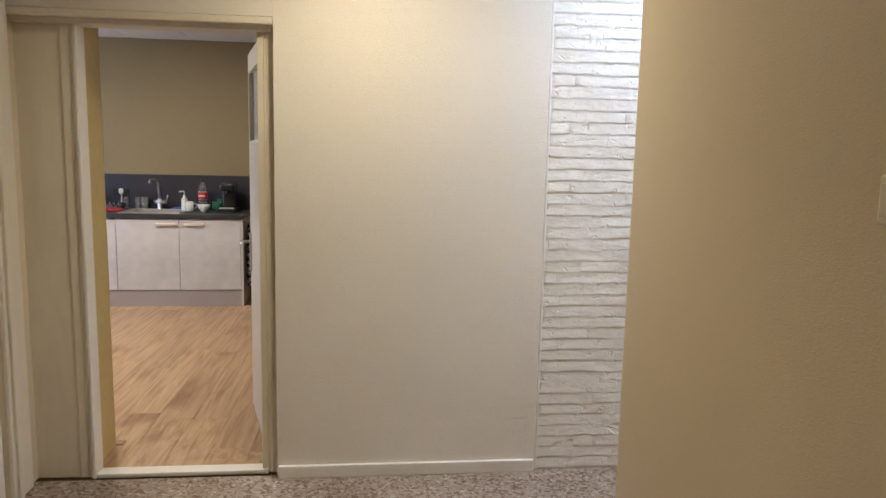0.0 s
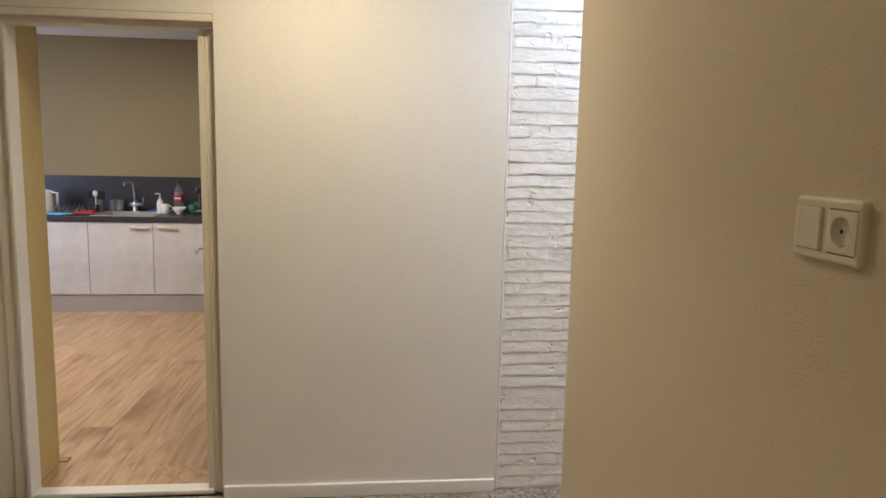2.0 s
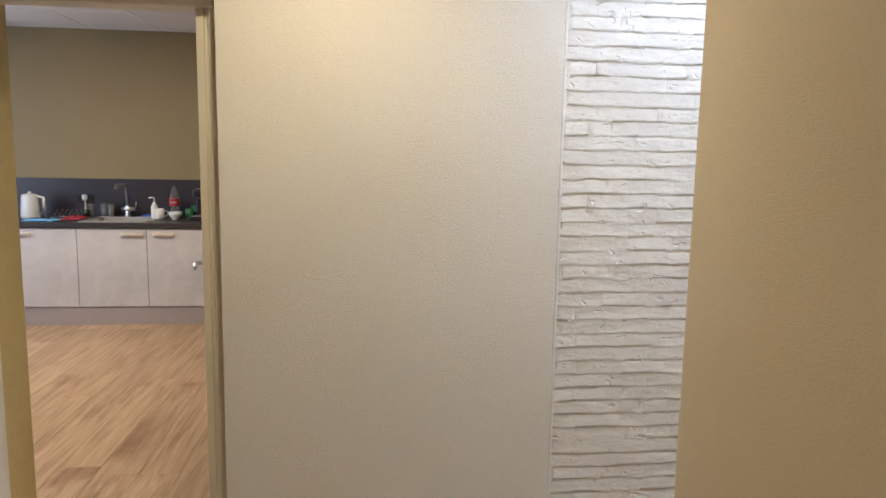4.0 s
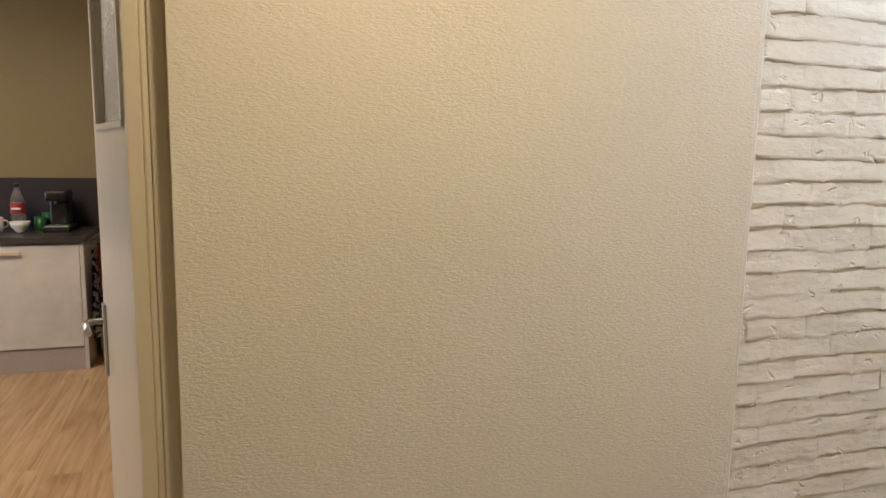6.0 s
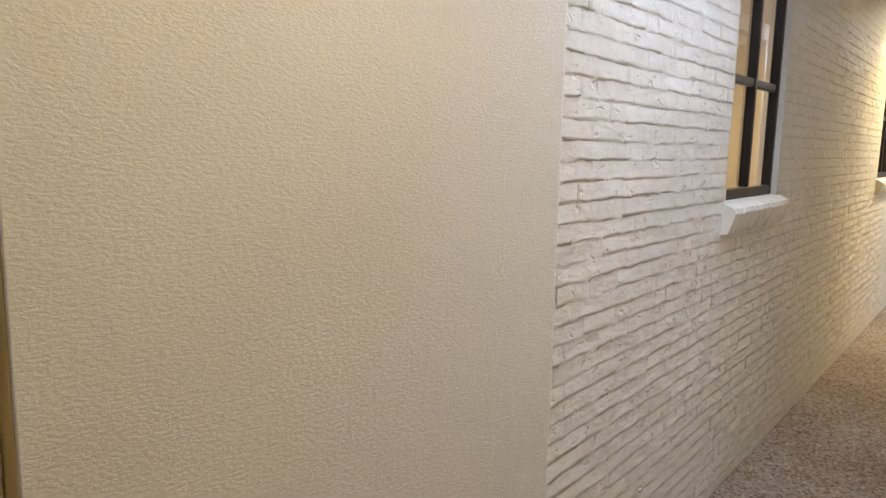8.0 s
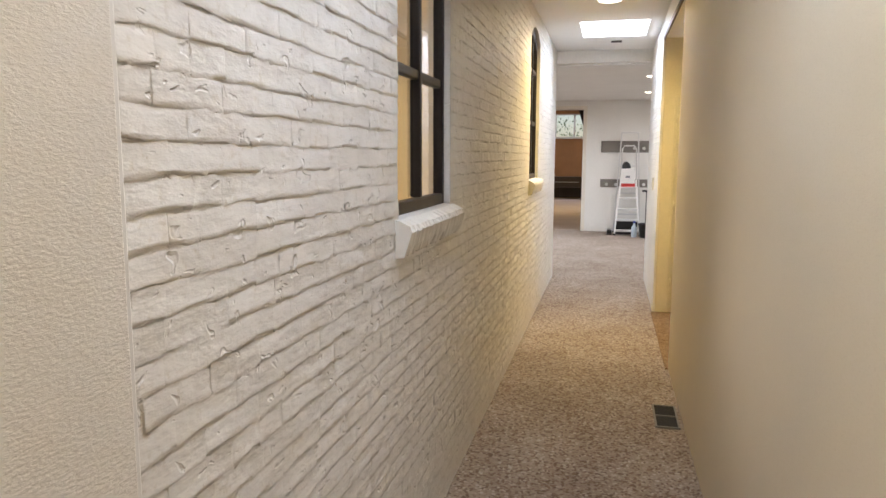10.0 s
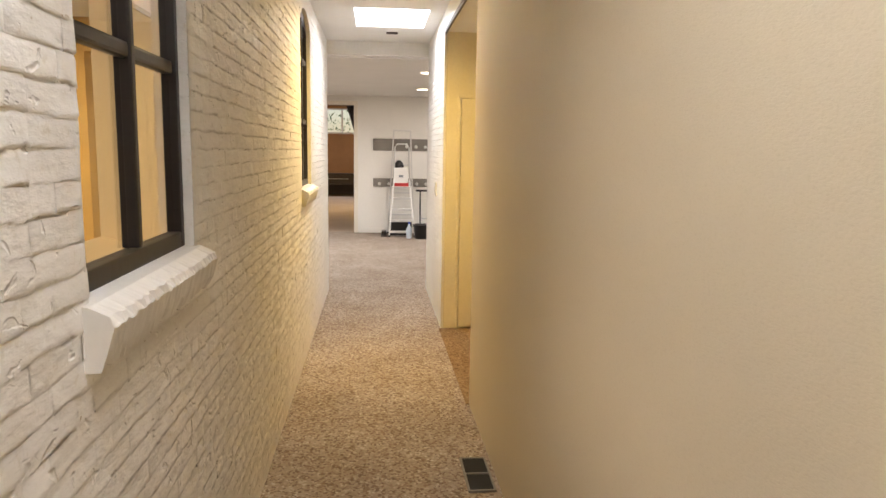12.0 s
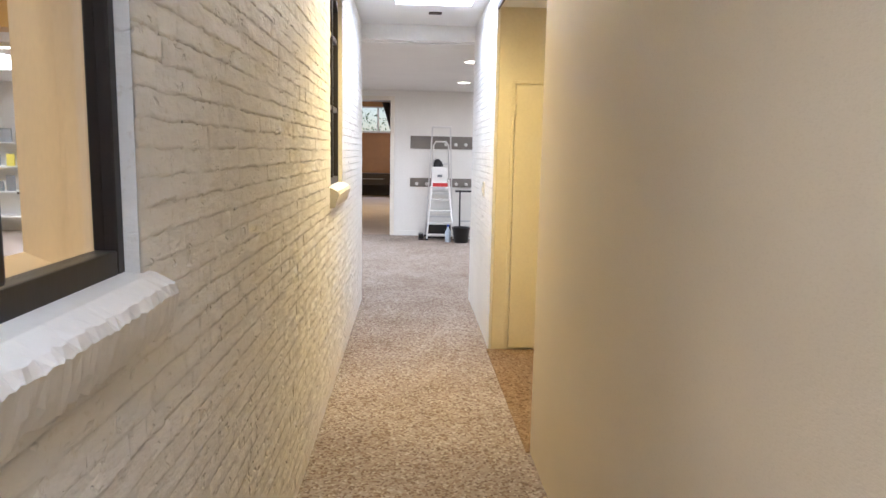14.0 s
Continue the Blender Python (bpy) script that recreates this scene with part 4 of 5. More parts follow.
solid("mug", lathe([(0.032, 0), (0.036, 0.006), (0.038, 0.09), (0.035, 0.09), (0.032, 0.01), (0.001, 0.008)], 20, (-1.56, 6.97, WT)), M_GREEN, "dark green glazed mug beside the coffee machine", "mug")
solid("mug", lathe([(0.030, 0), (0.034, 0.006), (0.038, 0.11), (0.035, 0.11), (0.030, 0.01), (0.001, 0.008)], 20, (-1.53, 7.06, WT)), M_GREEN, "tall dark green glazed mug", "mug")
cm = thing("coffee_machine", -1.435, 6.93, WT, "black coffee pad machine with chrome drip tray", "coffee machine")
part("base", B(-0.085, 0.085, -0.13, 0.14, 0, 0.035, 0.012, 3), M_BLACK, cm)
part("tray", B(-0.07, 0.07, -0.125, -0.02, 0.035, 0.043, 0.003), M_STEEL, cm, "chrome drip tray")
part("column", B(-0.06, 0.06, 0.0, 0.13, 0.03, 0.24, 0.025, 4), M_BLACK, cm)
part("head", B(-0.068, 0.068, -0.10, 0.12, 0.20, 0.275, 0.03, 4), M_BLACK, cm)
part("nozzle", lathe([(0.018, 0.17), (0.024, 0.205)], 14, (0, -0.06, 0)), M_BLACK, cm)
kt = thing("kettle", -2.90, 6.95, WT, "white plastic electric kettle on the worktop", "kettle")
part("body", lathe([(0.075, 0), (0.078, 0.02), (0.066, 0.19), (0.060, 0.205), (0.02, 0.215)], 26), M_CERAMIC, kt)
part("handle", tube([(0.06, 0, 0.19), (0.115, 0, 0.18), (0.115, 0, 0.06), (0.075, 0, 0.04)], 0.011), M_CERAMIC, kt)
part("lid_knob", lathe([(0.012, 0.21), (0.014, 0.228), (0.008, 0.232)], 14), M_CERAMIC, kt)
dk = thing("dish_rack", -2.60, 6.85, WT, "wire dish rack with washed glasses", "dish rack")
for k in range(7):
    x = -0.12 + k * 0.04
    part("wire", tube([(x, -0.12, 0.012), (x, -0.12, 0.075), (x, 0, 0.02), (x, 0.12, 0.075), (x, 0.12, 0.012)], 0.0025, 6), M_STEEL, dk)
for y in (-0.12, 0.12):
    part("rail", tube([(-0.14, y, 0.01), (0.14, y, 0.01)], 0.004, 8), M_STEEL, dk)
def crumpled(name, x, y, w, d, h, mat, label, seed):
    bm = bmesh.new()
    bmesh.ops.create_grid(bm, x_segments=14, y_segments=12, size=0.5)
    for v in bm.verts:
        e = 1 - max(abs(v.co.x), abs(v.co.y)) * 2
        v.co = Vector((v.co.x * w, v.co.y * d, 0.004 + h * (0.5 + 0.5 * noise.noise(Vector((v.co.x * 5 + seed, v.co.y * 5, seed)))) * min(1, 0.3 + 2 * e)))
    for f in bm.faces:
        f.smooth = True
    bmesh.ops.solidify(bm, geom=bm.faces[:], thickness=0.003)
    bmesh.ops.translate(bm, verts=bm.verts, vec=(x, y, WT))
    solid(name, bm, mat, label, "cloth")
crumpled("dishcloth", -2.69, 6.68, 0.26, 0.16, 0.03, M_LBLUE, "light blue crumpled dishcloth on the worktop", 3)
crumpled("dishcloth", -2.47, 6.80, 0.17, 0.18, 0.05, M_REDCLOTH, "red crumpled dishcloth on the worktop", 8)
crumpled("sponge", -1.97, 7.12, 0.10, 0.05, 0.03, M_BLUE, "blue sponge behind the sink", 5)
br = thing("dish_brush", -2.47, 7.02, WT, "white dish brush standing in a holder", "dish brush")
part("holder", lathe([(0.03, 0), (0.032, 0.07), (0.028, 0.07), (0.026, 0.01)], 16), M_BLACK, br)
part("stem", tube([(0, 0, 0.02), (0.004, 0, 0.16)], 0.005), M_CERAMIC, br)
part("brush_head", lathe([(0.012, 0.15), (0.022, 0.165), (0.022, 0.195), (0.014, 0.205)], 14), M_CERAMIC, br)
for x, y, r in ((-2.44, 7.06, 0.033), (-2.33, 7.09, 0.036), (-2.26, 7.06, 0.035)):
    solid("drinking_glass", lathe([(r * 0.8, 0), (r * 0.82, 0.006), (r, 0.12), (r - 0.003, 0.12), (r * 0.75, 0.01), (0.001, 0.008)], 18, (x, y, WT)), M_CLEAR, "clear empty drinking glass on the worktop", "glass", group="glasses by the sink")
sockt = thing("wall_socket", -2.52, 7.18, 1.03, "black wall socket in the splashback", "socket")
part("plate", B(-0.075, 0.075, -0.010, 0, -0.04, 0.04, 0.004), M_BLACK, sockt)

def towel(y, mat, label, z0, seed):
    bm = bmesh.new()
    n, m = 14, 16
    grid = []
    for i in range(n + 1):
        row = []
        for k in range(m + 1):
            u, v = i / n - 0.5, k / m
            spread = 0.35 + 0.65 * min(1, v * 1.6)
            row.append(bm.verts.new((0.030 + 0.022 * math.sin(u * 17 + seed) * min(1, 0.3 + v) + 0.012 * v, y + u * 0.19 * spread + 0.02 * v * math.sin(seed), 0.79 - v * (0.79 - z0) - 0.03 * abs(u))))
        grid.append(row)
    for a, b in zip(grid, grid[1:]):
        for k in range(m):
            f = bm.faces.new((a[k], b[k], b[k + 1], a[k + 1]))
            f.smooth = True
    bmesh.ops.solidify(bm, geom=bm.faces[:], thickness=0.004)
    bmesh.ops.translate(bm, verts=bm.verts, vec=(-1.238, 0, 0))
    solid("tea_towel", bm, mat, label, "towel")
towel(6.72, M_CHECK, "blue and white patterned tea towel hanging on the end panel", 0.20, 1.0)
towel(6.90, M_SALMON, "salmon red tea towel hanging on the end panel", 0.12, 2.6)
hk = thing("towel_hook", -1.238, 6.81, 0.80, "small steel towel hook rail", "hook")
part("rail", B(0, 0.006, -0.14, 0.14, -0.012, 0.012, 0.002), M_STEEL, hk)
for y in (-0.09, 0.09):
    part("hook", tube([(0.004, y, 0), (0.03, y, -0.012), (0.035, y, 0.008)], 0.004, 8), M_STEEL, hk)
bi = thing("pedal_bin", -1.09, 6.97, 0, "cream pedal bin with a black rim and lid", "waste bin")
part("body", B(-0.125, 0.125, -0.13, 0.13, 0.0, 0.40, 0.02, 3), M_BIN, bi)
part("rim", B(-0.128, 0.128, -0.133, 0.133, 0.40, 0.475, 0.01, 3), M_BLACK, bi)
lid = part("lid", B(-0.124, 0.124, -0.13, 0.13, 0.476, 0.52, 0.015, 3), M_BIN, bi, "cream lid with a dark panel")
part("lid_panel", B(-0.10, 0.10, -0.10, 0.10, 0.519, 0.524, 0.002), M_PLATE, lid)

kd = thing("door_back", -0.55, 7.196, 0, "closed cream panelled door with a small barred window", "door", kind="structure")
part("casing", B(-0.575, -0.50, -0.03, 0, 0, 2.07, 0.005), M_TRIM, kd)
part("casing", B(0.50, 0.575, -0.03, 0, 0, 2.07, 0.005), M_TRIM, kd)
part("casing", B(-0.50, 0.50, -0.03, 0, 2.0, 2.07, 0.005), M_TRIM, kd)
leaf = part("door_leaf", B(-0.495, 0.495, -0.018, 0, 0.01, 1.995, 0.002), M_TRIM, kd)
for a in (B(-0.48, -0.38, -0.028, -0.017, 0.015, 1.99, 0.004), B(0.38, 0.48, -0.028, -0.017, 0.015, 1.99, 0.004), B(-0.38, 0.38, -0.028, -0.017, 0.015, 0.19, 0.004), B(-0.38, 0.38, -0.028, -0.017, 0.31, 0.36, 0.004),
          B(-0.38, 0.38, -0.028, -0.017, 1.50, 1.62, 0.004), B(-0.38, 0.38, -0.028, -0.017, 1.86, 1.99, 0.004)):
    part("moulding", a, M_TRIM, leaf)
part("pane", B(-0.38, 0.38, -0.021, -0.018, 1.62, 1.86), M_SPLASH, leaf, "dark glass pane behind bars")
for k in range(6):
    part("bar", tube([(-0.38, -0.024, 1.65 + k * 0.036), (0.38, -0.024, 1.65 + k * 0.036)], 0.003, 6), M_PLATE, leaf)

# ---- hall things ----
HX = 12.86
def ladder():
    ob = thing("stepladder", HX, 2.015, 0, "open aluminium stepladder with a tray top and tools on it", "stepladder")
    zt, w0, w1 = 1.62, 0.225, 0.135
    for s in (-1, 1):
        part("front_rail", beam((0, s * w0, 0), (0.28, s * w1, 0.99), 0.024, 0.06), M_ALU, ob)
        part("rear_rail", beam((0.55, s * (w0 + 0.01), 0), (0.24, s * (w1 + 0.012), 1.86), 0.022, 0.035), M_ALU, ob)
        part("foot", B(-0.03, 0.03, s * w0 - 0.02, s * w0 + 0.02, 0, 0.03, 0.004), M_BLACK, ob)
        part("foot", B(0.52, 0.58, s * (w0 + 0.01) - 0.02, s * (w0 + 0.01) + 0.02, 0, 0.03, 0.004), M_BLACK, ob)
    part("hand_loop", tube([(0.27, -w1 - 0.01, 0.87), (0.30, -w1 + 0.01, zt - 0.06), (0.30, -w1 + 0.05, zt), (0.30, w1 - 0.05, zt), (0.30, w1 - 0.01, zt - 0.06), (0.27, w1 + 0.01, 0.87)], 0.014), M_ALU, ob)
    part("top_bar", B(0.215, 0.265, -0.15, 0.15, 1.84, 1.87, 0.005), M_ALU, ob)
    for z in (0.10, 0.29, 0.485, 0.68):
        u = z / 0.99
        part("tread", B(0.28 * u - 0.03, 0.28 * u + 0.07, -w0 + (w0 - w1) * u, w0 - (w0 - w1) * u, z - 0.034, z, 0.003), M_ALU, ob)
    part("platform", B(0.20, 0.46, -0.17, 0.17, 0.85, 0.875, 0.004), M_ALU, ob)
    for z in (0.35, 0.75, 1.25):
        u = z / 1.86
        part("brace", B(0.55 - 0.31 * u - 0.01, 0.55 - 0.31 * u + 0.01, -0.235 + 0.09 * u, 0.235 - 0.09 * u, z - 0.015, z + 0.015), M_ALU, ob)
ladder()
tc = thing("crate", 13.25, 2.03, 0, "black plastic crate on the floor behind the ladder", "crate")
for a in (B(-0.15, 0.15, -0.2, 0.2, 0, 0.02), B(-0.15, -0.14, -0.2, 0.2, 0.02, 0.24), B(0.14, 0.15, -0.2, 0.2, 0.02, 0.24), B(-0.14, 0.14, -0.2, -0.19, 0.02, 0.24), B(-0.14, 0.14, 0.19, 0.2, 0.02, 0.24)):
    part("side", a, M_BLACK, tc)
tb = thing("tool_box", HX + 0.33, 2.03, 0.875, "pale box with a red band on the ladder platform", "box")
part("box", B(-0.08, 0.08, -0.13, 0.13, 0.05, 0.33, 0.006), M_PAPER, tb)
part("band", B(-0.085, 0.085, -0.135, 0.135, 0.0, 0.06, 0.004), M_RED, tb)
part("print", B(-0.084, -0.080, -0.04, 0.04, 0.16, 0.20), M_GREYBLUE, tb)
def hat():
    bm = lathe([(0.085, 0), (0.09, 0.02), (0.07, 0.08), (0.03, 0.12), (0.005, 0.125)], 18, (HX + 0.33, 2.06, 1.205))
    for v in bm.verts:
        v.co += Vector((0.02, 0.02, 0.015)) * noise.noise(v.co * 14)
    solid("cap", bm, M_BLACK, "crumpled black cap on the box", "cap")
hat()
def rail(z, h, hooks):
    ob = thing("coat_rail", BACK - 0.022, 1.2, z, "grey wooden coat rail with pale round pegs", "coat rail", group="coat rails on the hall wall")
    part("board", B(0, 0.022, -1.3, 1.325, 0, h, 0.003), M_PLATE, ob)
    for y in hooks:
        peg = lathe([(0.012, 0), (0.012, 0.03), (0.030, 0.034), (0.030, 0.045), (0.02, 0.05)], 14)
        bmesh.ops.transform(peg, matrix=pose(0, y, h * 0.35, 0, -90, 0), verts=peg.verts)
        part("peg", peg, M_CERAMIC, ob)
rail(1.50, 0.215, [0.72 - 0.17 * k for k in range(11)])
rail(0.85, 0.150, [1.21 - 0.17 * k for k in range(14)])
bk = thing("bucket", 12.62, 1.69, 0, "black plastic bucket on the carpet", "bucket")
part("pail", lathe([(0.105, 0), (0.11, 0.005), (0.142, 0.235), (0.15, 0.24), (0.15, 0.252), (0.136, 0.25), (0.103, 0.012), (0.001, 0.012)], 30), M_BLACK, bk)
part("bail", tube([(0, 0.148, 0.24), (0.05, 0.14, 0.20), (0.12, 0.08, 0.185), (0.145, 0, 0.185), (0.12, -0.08, 0.185), (0.05, -0.14, 0.20), (0, -0.148, 0.24)], 0.005, 8), M_BLACK, bk)
sb = thing("spray_bottle", 12.66, 1.90, 0, "pale blue plastic cleaning bottle", "bottle")
part("bottle", lathe([(0.045, 0), (0.048, 0.01), (0.048, 0.17), (0.02, 0.22), (0.018, 0.25)], 20), paint("pale_blue", (0.50, 0.58, 0.66), 0.3), sb)
part("cap", lathe([(0.02, 0.25), (0.02, 0.285), (0.012, 0.29)], 14), M_BLUE, sb)
tr = thing("trolley", 13.1, 1.52, 0, "black and steel folding hand trolley", "trolley")
for y in (-0.16, 0.16):
    part("upright", tube([(0, y, 0.08), (0.06, y, 0.55), (0.07, y, 0.80)], 0.014), M_BLACK, tr)
part("handle", tube([(0.07, -0.24, 0.80), (0.07, 0.24, 0.80)], 0.018), M_BLACK, tr)
part("crossbar", tube([(0.03, -0.16, 0.30), (0.03, 0.16, 0.30)], 0.012), M_STEEL, tr)
part("toe_plate", B(-0.22, 0.02, -0.18, 0.18, 0.02, 0.032, 0.003), M_STEEL, tr)
for y in (-0.19, 0.19):
    w = lathe([(0.07, 0), (0.075, 0.01), (0.075, 0.03), (0.07, 0.04)], 20)
    bmesh.ops.transform(w, matrix=pose(0.03, y - 0.02, 0.075, -90, 0, 0), verts=w.verts)
    part("wheel", w, M_BLACK, tr)
sh = thing("work_shoe", 13.0, 2.33, 0, "black shoe by the wall", "shoe")
part("upper", B(-0.13, 0.13, -0.045, 0.045, 0.02, 0.10, 0.03, 3), M_BLACK, sh)
part("sole", B(-0.135, 0.135, -0.048, 0.048, 0.0, 0.022, 0.006), M_DARKBROWN, sh)

# ---- library things, seen through the window ----
bs = thing("bookshelf", 13.2, 8.85, 0, "white bookshelf with books displayed face out", "bookshelf")
for y in (-0.62, 0.60):
    part("side", B(-0.03, 0.26, y, y + 0.025, 0, 1.72, 0.002), M_WHITE, bs)
for z in (0.25, 0.66, 1.07, 1.45):
    part("shelf", B(-0.14, 0.26, -0.60, 0.60, z, z + 0.025, 0.002), M_WHITE, bs)
part("back", B(0.25, 0.27, -0.60, 0.60, 0.25, 1.72), M_WHITE, bs)
rb = random.Random(4)
for z in (0.685, 1.095, 1.475):
    y = -0.55
    while y < 0.48:
        w, h = rb.uniform(0.10, 0.2), rb.uniform(0.16, 0.28)
        bk_ = solid("book", B(13.14, 13.165, 8.85 + y, 8.85 + y + w, z, z + h, 0.002), rb.choice((M_GREYBLUE, M_PAPER, M_PAPER, M_CARD, M_YELLOW, M_GREYBLUE)), "book standing face out on the shelf", "book", group="books on the shelf")
        y += w + rb.uniform(0.02, 0.12)
tbl = thing("table", 12.5, 7.75, 0, "dark brown table with thin metal legs", "table")
part("tabletop", B(-0.35, 0.35, -0.65, 0.65, 0.70, 0.735, 0.004), M_DARKBROWN, tbl)
for x in (-0.31, 0.31):
    for y in (-0.60, 0.60):
        part("leg", B(x - 0.015, x + 0.015, y - 0.015, y + 0.015, 0, 0.70), M_DARKBROWN, tbl)
solid("cardboard_box", B(12.3, 12.6, 7.78, 8.12, 0.735, 0.86, 0.004), M_CARD, "open brown cardboard box on the table", "box")
solid("leaflet_stand", B(12.22, 12.26, 8.12, 8.30, 0.735, 0.86, 0.003), M_PAPER, "white leaflet box on the table", "box")
solid("gift_box", B(12.4, 12.6, 7.42, 7.66, 0.735, 0.93, 0.004), M_PURPLE, "purple printed box on the table", "box")
solid("display_panel", B(13.05, 13.12, 7.25, 7.85, 0.0, 0.60, 0.004), M_PLATE, "grey panel leaning under the table", "panel")
lv = thing("wall_rack", BACK - 0.05, 8.33, 1.40, "dark slatted wall rack", "rack")
part("frame", B(0, 0.05, -0.13, 0.13, 0, 0.55, 0.003), M_DARKBROWN, lv)
for k in range(9):
    part("slat", B(-0.02, 0.0, -0.12, 0.12, 0.02 + k * 0.06, 0.05 + k * 0.06, 0.003), M_PLATE, lv)
duct = thing("air_unit", BACK - 0.25, 7.6, 2.16, "long pale grey ceiling air unit", "air conditioner")
part("body", B(0, 0.25, -1.4, 1.4, 0, 0.20, 0.01), M_WHITE, duct)
part("louvre", B(-0.01, 0.0, -1.35, 1.35, 0.03, 0.08, 0.003), M_PLATE, duct)
ltube = thing("tube_light", 9.0, 7.0, HALLC, "long lit fluorescent ceiling light", "ceiling light")
part("housing", B(-0.05, 0.05, -0.6, 0.6, -0.04, 0, 0.004), M_WHITE, ltube)
part("tube", B(-0.03, 0.03, -0.58, 0.58, -0.055, -0.04, 0.004), M_PANEL, ltube)
solid("poster", B(BACK - 0.006, BACK - 0.002, 7.05, 7.35, 1.15, 1.5), M_PAPER, "white notice pinned to the wall", "notice")
solid("wall_box", B(BACK - 0.12, BACK - 0.002, 7.35, 7.6, 1.0, 1.3, 0.006), M_PLATE, "small grey box fixed to the wall", "box")

# ---- kitchen boards ----
kfloor = solid("floor_kitchen", B(-4.3, 0.5, YP + 0.07, 7.2, -0.12, -0.004), M_OAK, "oak laminate kitchen floor", "floor", "structure")
PW, PL = 0.19, 1.28
board_mesh = mesh_of("plank", B(0.0003, PW - 0.0003, 0.0003, PL - 0.0003, -0.004, 0.004, 0.0008, 1), M_OAK)
rk = random.Random(11)
for i in range(25):
    x = -4.25 + i * PW
    off = rk.uniform(0, PL)
    for j in range(-1, 4):
        y = 3.10 + off + j * PL - PL * 0.5
        a, b = max(y, 3.085 if -1.45 < x < -0.35 else 3.33), min(y + PL, 7.195)
        if b - a < 0.06:
            continue
        ob = new("plank", board_mesh)
        ob.location = (x, a, 0)
        ob.scale = (1, (b - a) / PL, 1)
        ob.parent = kfloor
        ob.matrix_parent_inverse = Matrix.Translation(-kfloor.location)

# ---- bricks ----
COURSE, BL, JOINT = 0.0515, 0.178, 0.0006
def brick_data(w, h, seed, out=-1):
    """One thickly painted brick face; ragged bed edges, ends nearly filled with paint."""
    rnd = random.Random(seed)
    us, vs = (0, 0.04, 0.3, 0.52, 0.74, 0.96, 1), (0, 0.09, 0.2, 0.84, 1)
    worn = rnd.random()
    low = 0.0038 if worn < 0.35 else 0.0016
    if worn > 0.7:
        low = 0.0004
    end = [rnd.uniform(-0.0004, 0.0005) if rnd.random() < 0.8 else rnd.uniform(0.0008, 0.0024) for _ in range(2)]
    tilt, lift, lean = rnd.uniform(-0.0006, 0.0006), rnd.uniform(-0.0007, 0.0006), rnd.uniform(-0.0006, 0.0022)
    sway, bend = rnd.uniform(0, 6.28), rnd.uniform(1.5, 5)
    verts, faces = [], []
    n, m = len(us), len(vs)
    for j, v in enumerate(vs):
        for i, u in enumerate(us):
            y = lift + tilt * (2 * u - 1) + lean * (v - 0.5) + rnd.uniform(-0.0007, 0.0007)
            if j == 0:
                y += low * (rnd.uniform(0.5, 1.8) if rnd.random() < 0.62 else 0.0)
            elif j == 1:
                y -= rnd.uniform(0, 0.0012)
            elif j == m - 1:
                y += low * rnd.uniform(0.0, 0.8)
            if i in (0, n - 1):
                y += end[i > 0] * rnd.uniform(0.3, 1.0)
            z = v * h + 0.0020 * math.sin(u * bend + sway) + rnd.uniform(-1, 1) * (0.0030, 0.0026, 0.001, 0.001, 0.0030)[j]
            verts.append((u * w + (rnd.uniform(-0.003, 0.003) if 0 < i < n - 1 else 0), -out * y, z))
    for j in range(m - 1):
        for i in range(n - 1):
            q = (j * n + i, j * n + i + 1, (j + 1) * n + i + 1, (j + 1) * n + i)
            faces.append(q if out < 0 else q[::-1])
    return verts, faces


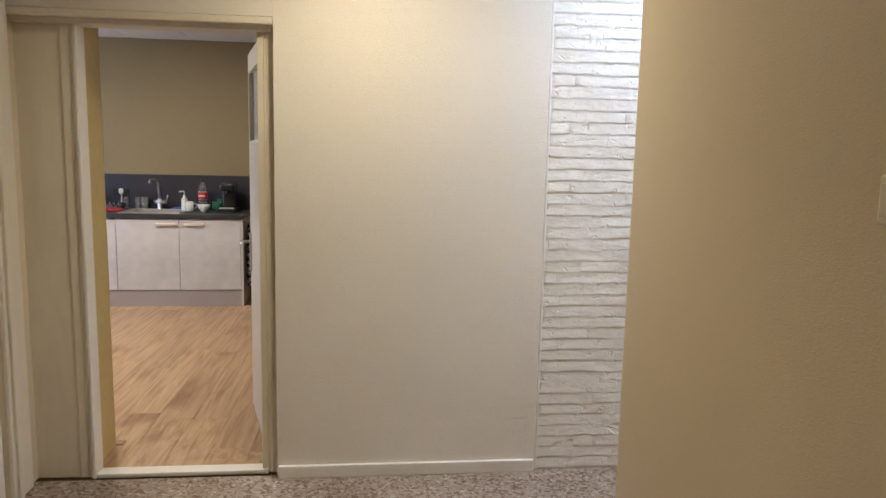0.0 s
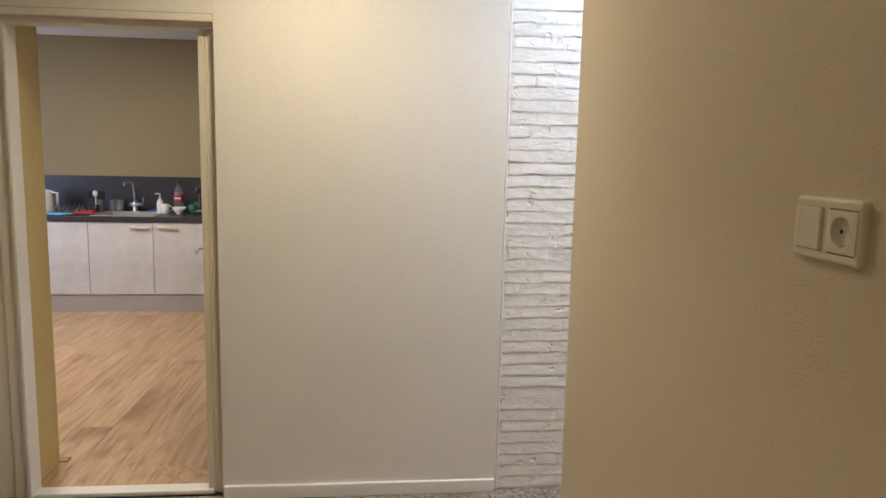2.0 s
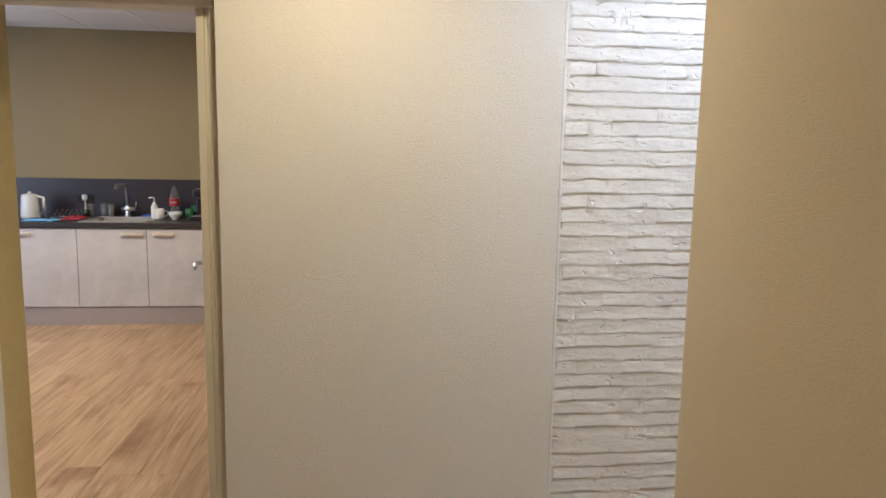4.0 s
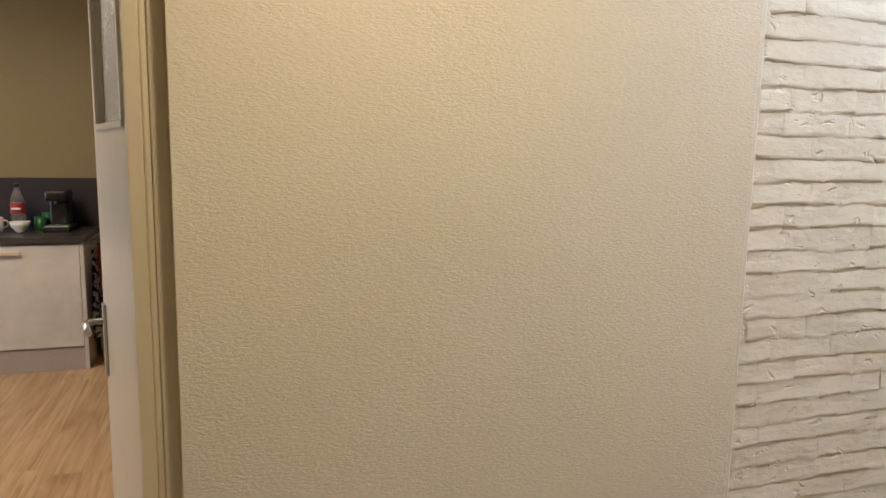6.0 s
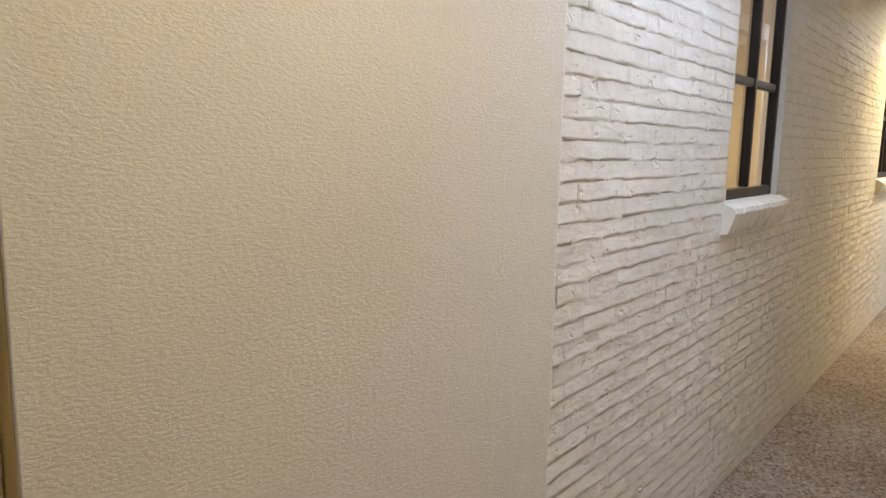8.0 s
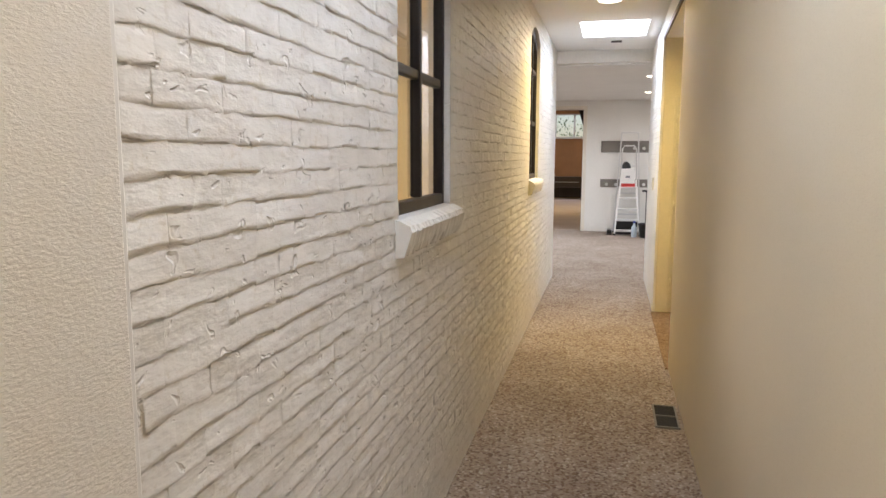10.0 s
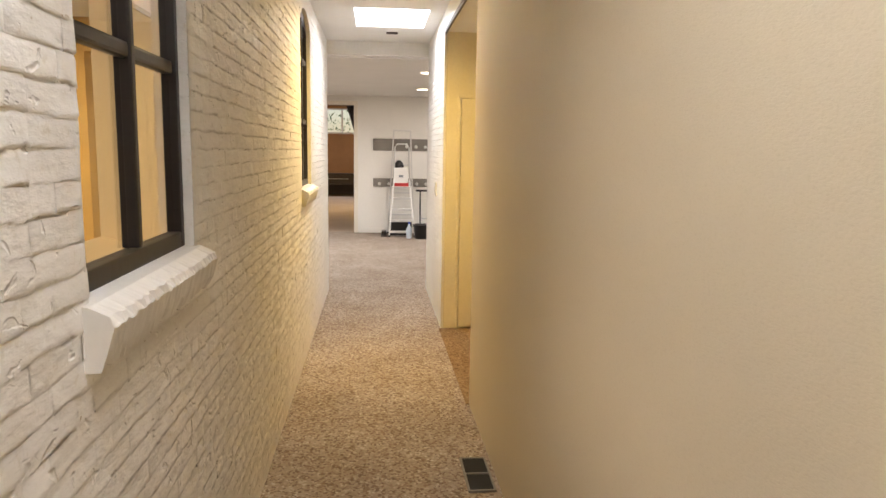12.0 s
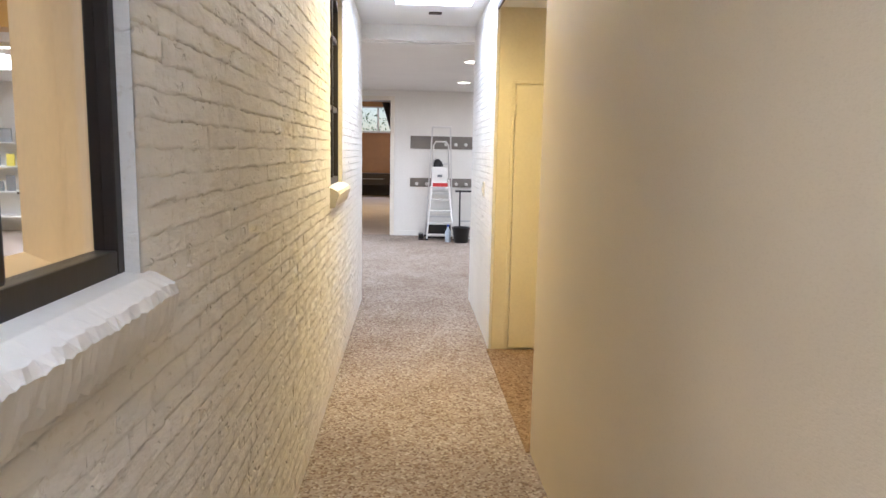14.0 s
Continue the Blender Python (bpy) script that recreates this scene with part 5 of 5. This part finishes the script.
def brick_runs(x0, x1, holes, seed):
    """(x, z, width) of every brick of a wall, cut at its ends and round its openings."""
    rnd = random.Random(seed)
    z, k = 0.004, 0
    while z + COURSE - JOINT < CEIL:
        x = x0 - (BL / 2 if k % 2 else 0) + rnd.uniform(-0.02, 0.02)
        while x < x1:
            w = (BL if rnd.random() < 0.62 else BL / 2) + rnd.uniform(-0.014, 0.014)
            a, b = max(x, x0), min(x + w - JOINT, x1)
            for h0, h1, z0, z1 in holes:
                if z + COURSE - JOINT > z0 and z < z1:
                    if a >= h0 and b <= h1:
                        a = b
                    elif a < h0 < b:
                        b = h0
                    elif a < h1 < b:
                        a = h1
            if b - a > 0.03:
                yield a, z, b - a
            x += w
        z += COURSE
        k += 1


holes = [(a, b, WZ0 - 0.06, WZ1) for a, b in WIN]
bank = {}
rest_v, rest_f = [], []
made = 0
for n, (x, z, w) in enumerate(brick_runs(0.712, END - 0.004, holes, 3)):
    key = (round(w / 0.02), n % 7)
    if 0.70 <= x < 1.60 and made < 300:
        if key not in bank:
            me = bpy.data.meshes.new("brick")
            me.from_pydata(*(lambda d: (d[0], [], d[1]))(brick_data(key[0] * 0.02, COURSE - JOINT, n)))
            me.materials.append(M_BRICK)
            for f in me.polygons:
                f.use_smooth = True
            bank[key] = me
        ob = new("brick", bank[key])
        ob.location = (x, YB, z)
        ob.scale = (w / (key[0] * 0.02), 1, 1)
        ob.parent = brick_wall
        ob.matrix_parent_inverse = Matrix.Translation(-brick_wall.location)
        made += 1
    else:
        v, f = brick_data(w, COURSE - JOINT, n)
        o = len(rest_v)
        rest_v += [(a + x, b + YB, c + z) for a, b, c in v]
        rest_f += [tuple(i + o for i in q) for q in f]


def joined_bricks(name, v, f, parent):
    me = bpy.data.meshes.new(name)
    me.from_pydata(v, [], f)
    me.materials.append(M_BRICK)
    for q in me.polygons:
        q.use_smooth = True
    ob = new(name, me)
    ob.parent = parent
    ob.matrix_parent_inverse = Matrix.Translation(-parent.location)
    tagged(ob, kind="stuff")


joined_bricks("brickwork", rest_v, rest_f, brick_wall)
nib_wall = wall("wall_nib_brick", B(6.482, END + 0.05, YR - 0.02, YR - 0.0026, 0, CEIL), M_BRICK, "white painted brick wall beside the niche")
nv, nf = [], []
for n, (x, z, w) in enumerate(brick_runs(6.484, END + 0.046, [], 9)):
    v, f = brick_data(w, COURSE - JOINT, n + 5000, 1)
    o = len(nv)
    nv += [(a + x, b + YR, c + z) for a, b, c in v]
    nf += [tuple(i + o for i in q) for q in f]
joined_bricks("brickwork", nv, nf, nib_wall)
